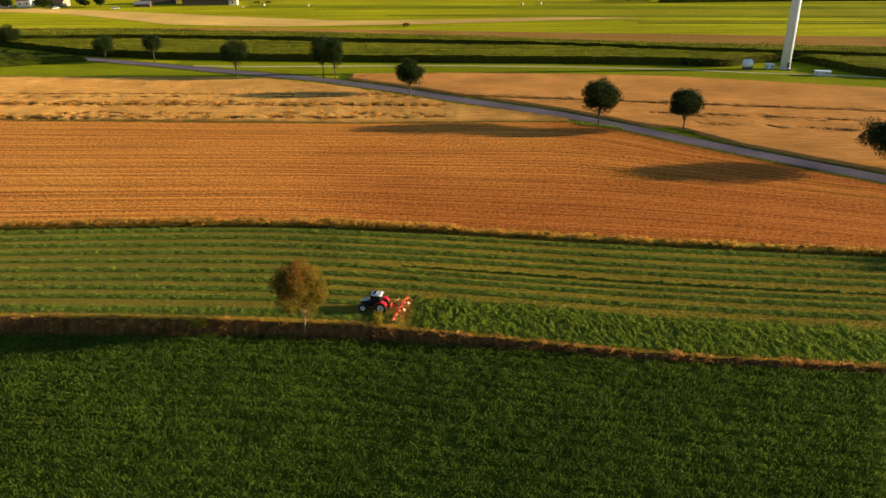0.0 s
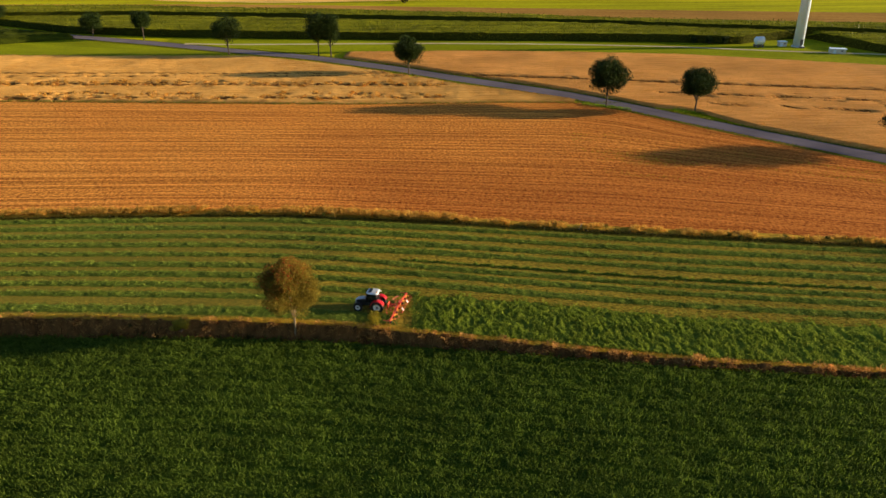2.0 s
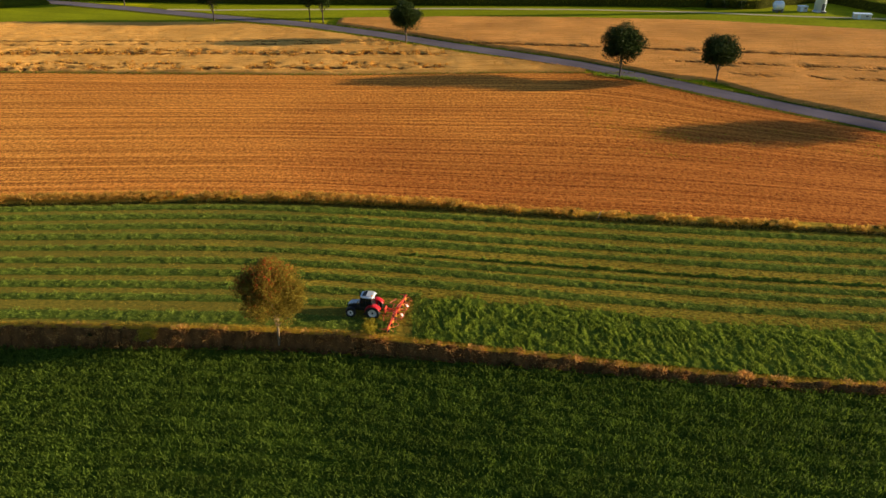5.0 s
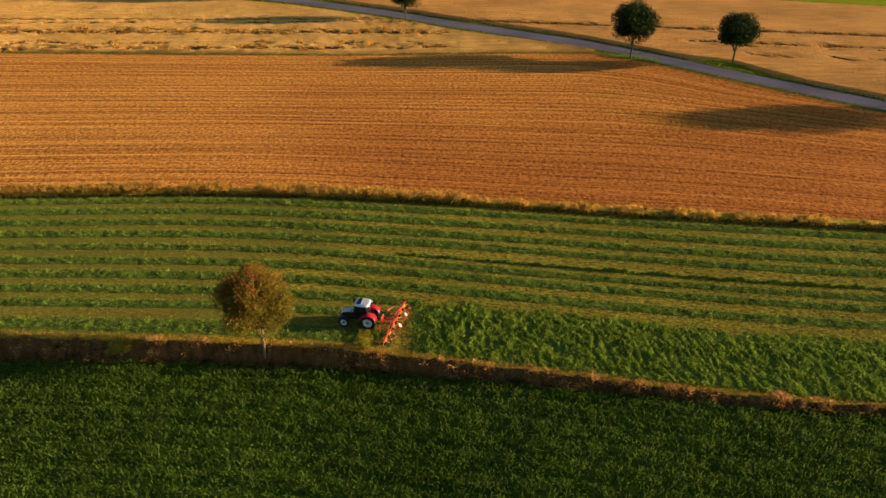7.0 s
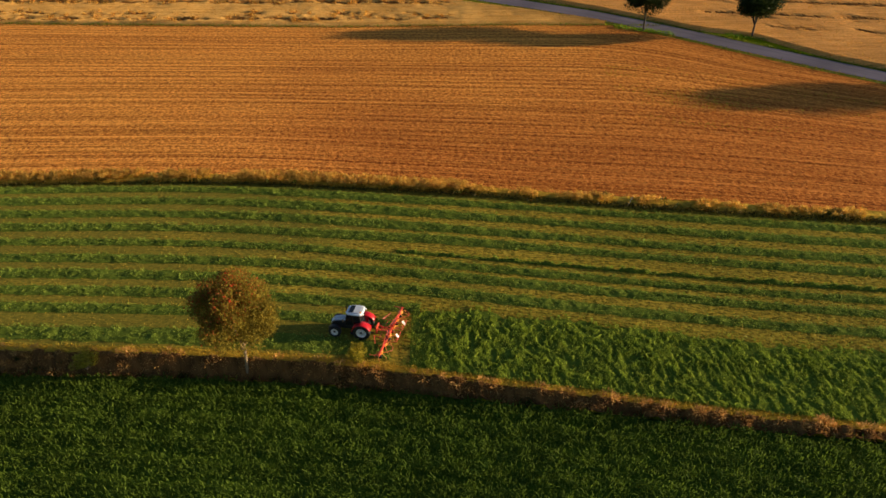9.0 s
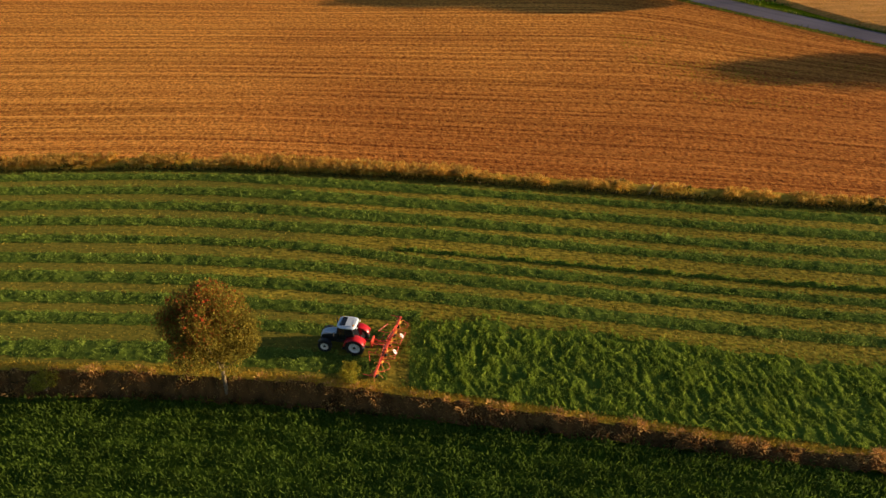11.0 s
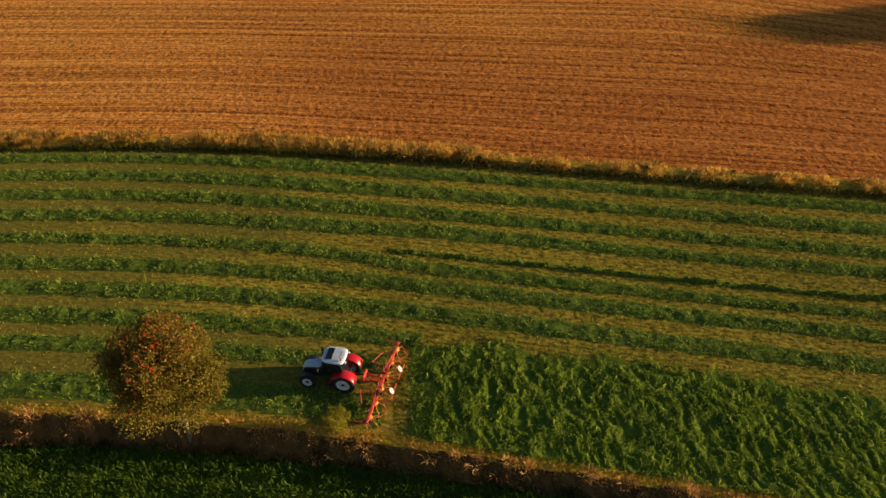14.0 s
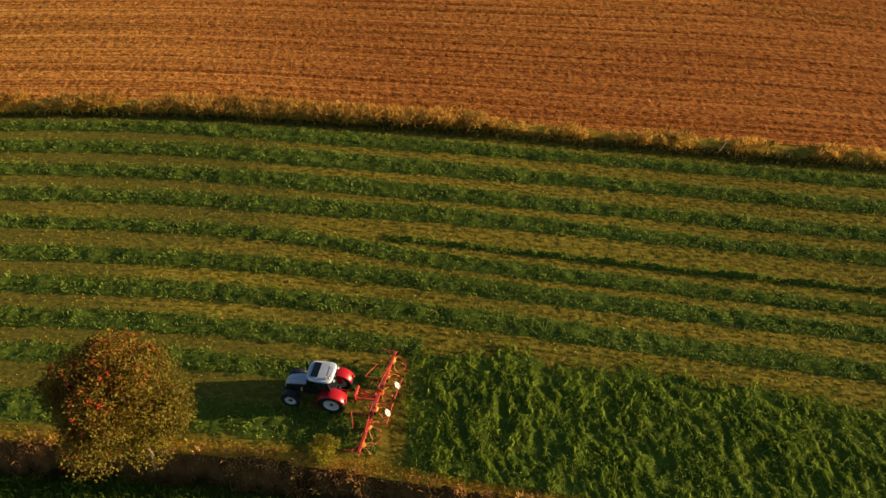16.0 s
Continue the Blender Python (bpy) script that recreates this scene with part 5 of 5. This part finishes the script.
def tedder(m):
    t = thing("hay_tedder", "red six-rotor hay tedder with orange-yellow rotor hubs", "hay tedder", m)
    # x ahead to the tractor, y across; the beam lies at x = 0
    part("headstock", boxed(0.14, 0.9, 0.75, 1.35, 0, 0.85, bevel=0.03), M_tred, t)
    tube(t, "drawbar", (1.35, -0.35, 0.9), (0.1, -0.12, 0.8), 0.07, M_tred)
    tube(t, "drawbar", (1.35, 0.35, 0.9), (0.1, 0.12, 0.8), 0.07, M_tred)
    tube(t, "drive_shaft", (1.5, 0, 0.7), (0.1, 0, 0.72), 0.06, M_yellow, 10, "yellow drive shaft guard")
    ys = [-3.25, -1.95, -0.65, 0.65, 1.95, 3.25]
    part("beam", boxed(0.22, 2.3, 0.2, 0, 0, 0.78, bevel=0.02), M_tred, t)
    for s in (-1, 1):
        part("beam", boxed(0.2, 1.45, 0.18, -0.03, s * 1.85, 0.77, bevel=0.02), M_tred, t)
        part("beam", boxed(0.17, 1.35, 0.16, -0.05, s * 3.22, 0.76, bevel=0.02), M_tred, t)
        tube(t, "fold_cylinder", (0.05, s * 0.4, 1.15), (0.0, s * 1.6, 0.9), 0.05, M_black)
        part("gear_case", boxed(0.4, 0.3, 0.26, 0.02, s * 0.65, 0.93, bevel=0.04), M_tred, t)
        part("deflector", boxed(0.05, 0.75, 0.3, 0.7, s * 1.0, 0.8, 0, -20, 0, bevel=0.015), M_tred, t)
        tube(t, "guard_rail", (-1.1, s * 0.2, 0.95), (-1.15, s * 1.75, 0.95), 0.035, M_tred)
        tube(t, "guard_arm", (0, s * 0.3, 0.8), (-1.1, s * 0.2, 0.95), 0.035, M_tred)
        tube(t, "guard_arm", (0, s * 1.9, 0.8), (-1.15, s * 1.75, 0.95), 0.035, M_tred)
        tube(t, "front_guard", (1.25, s * 1.35, 0.95), (0.75, s * 2.5, 0.95), 0.03, M_tred)
        tube(t, "front_guard", (1.25, s * 1.35, 0.95), (0.0, s * 1.5, 0.8), 0.03, M_tred)
        tube(t, "end_guard", (0.9, s * 3.9, 0.75), (-0.2, s * 3.9, 0.75), 0.035, M_tred)
        tube(t, "end_guard", (0.35, s * 3.9, 0.75), (-0.05, s * 3.3, 0.78), 0.035, M_tred)
        bm = bmesh.new()
        ring_stack(bm, [(-0.015, 0.25), (0.015, 0.25)], 6)
        bd = part("warning_board", bm, M_board, t, "white and red warning board")
        bd.matrix_local = pose(-1.02, s * 1.05, 1.12, 0, -48, 15)
        for o in (-0.11, 0.11):
            part("stripe", boxed(0.06, 0.36, 0.008, o, 0, 0.018, 0, 0, 35, bevel=0.002), M_tred, bd)
        tube(t, "board_post", (-0.05, s * 1.05, 0.85), (-1.0, s * 1.05, 1.08), 0.025, M_tred)
        for y0, y1 in ((0.2, 1.75), (1.9, 3.6)):
            bm = bmesh.new()
            arc = [Vector((-0.15 - 0.95 * math.sin(math.pi * q / 8), s * (y0 + (y1 - y0) * q / 8), 0.86)) for q in range(9)]
            for a, b in zip(arc, arc[1:]):
                limb_mesh(bm, a, b, 0.022, 0.022, 5)
            part("guard_hoop", bm, M_tred, t)
        tube(t, "brace", (0.1, s * 0.5, 1.2), (-0.03, s * 2.6, 0.86), 0.03, M_tred)
        tube(t, "hose", (1.2, s * 0.2, 1.15), (0.05, s * 0.75, 1.08), 0.02, M_black)
    tube(t, "mast", (0.95, 0, 0.85), (0.05, 0, 1.3), 0.06, M_tred)
    for k, y in enumerate(ys):
        bm = bmesh.new()
        ring_stack(bm, [(-0.16, 0.10), (-0.1, 0.25), (0.02, 0.27), (0.10, 0.17), (0.16, 0.08)], 18)
        hub = part("rotor", bm, M_yellow, t, "orange-yellow rotor hub")
        hub.matrix_local = pose(0, y, 0.62, 0, 12, 0)
        for j in range(6):
            a = j * math.pi / 3 + (0.5 if k % 2 else 0.0)
            bm = bmesh.new()
            p0, p1 = Vector((0.15 * math.cos(a), 0.15 * math.sin(a), -0.05)), Vector((0.62 * math.cos(a), 0.62 * math.sin(a), -0.16))
            limb_mesh(bm, p0, p1, 0.034, 0.026, 5)
            for o in (-0.03, 0.03):
                side = Vector((-math.sin(a), math.cos(a), 0)) * o
                limb_mesh(bm, p1 + side, p1 + side + Vector((0.14 * math.cos(a + 0.4), 0.14 * math.sin(a + 0.4), -0.36)), 0.011, 0.008, 4)
            part("tine_arm", bm, M_tined, hub)
        bm = bmesh.new()
        ring_stack(bm, [(-0.1, 0.1), (-0.09, 0.2), (0.09, 0.2), (0.1, 0.1)], 16)
        w = part("support_wheel", bm, M_tyre, t)
        w.matrix_local = pose(0.05, y, 0.2, 90, 0, 0)
    return t


HEAD, SIZE = 169.5, 0.94
tractor(pose(-8.5, 90.9, 0.02, 0, 0, HEAD)).scale = (SIZE,) * 3
tedder(pose(-8.5 + 2.55 * 0.975, 90.9 - 2.55 * 0.21, 0.02, 0, 0, HEAD - 4)).scale = (SIZE,) * 3


# ---------------------------------------------------------------- bales, bush and marker stake
M_wrap = plain_mat("bale_straw", (0.62, 0.50, 0.28), 0.9, wear=0.3, scale=3)
for x, y, rz in ((-81.7, 479, 20), (49.6, 476, 70), (61.7, 481, 40), (-120.5, 472, 10), (-110.3, 484, 55)):
    bale = thing("hay_bale", "pale round hay bale in the far meadow", "hay bale", pose(x, y, 0.74, 90, 0, rz), group="bales in the far meadow")
    bm = bmesh.new()
    ring_stack(bm, [(-0.62, 0.55), (-0.6, 0.7), (-0.5, 0.76), (0.5, 0.76), (0.6, 0.7), (0.62, 0.55)], 18)
    part("body", bm, M_wrap, bale)
    for z in (-0.3, 0.0, 0.3):
        bm = bmesh.new()
        ring_stack(bm, [(z - 0.03, 0.765), (z + 0.03, 0.765)], 18, cap=False)
        part("twine", bm, M_board, bale)
shrub(-17.4, 382.6, 0, 2.0, 4.6, 61, L_dark_shade, 700, 0.35)
stake = thing("marker_stake", "thin pale leaning marker stake in the field margin", "stake", pose(21.3, 114.9, 0, 0, 18, 0))
bm = bmesh.new()
limb_mesh(bm, (0, 0, -0.3), (0, 0, 1.25), 0.024, 0.02, 8)
part("shaft", bm, M_cabin, stake)
bm = bmesh.new()
ring_stack(bm, [(1.1, 0.032), (1.24, 0.032), (1.28, 0.015)], 8)
part("cap", bm, M_board, stake)

for x, y in ((-118, 499), (-111, 500)):
    shrub(x, y, 0, 1.5, 7.0, int(-x), L_dark_shade, 500, 0.35)
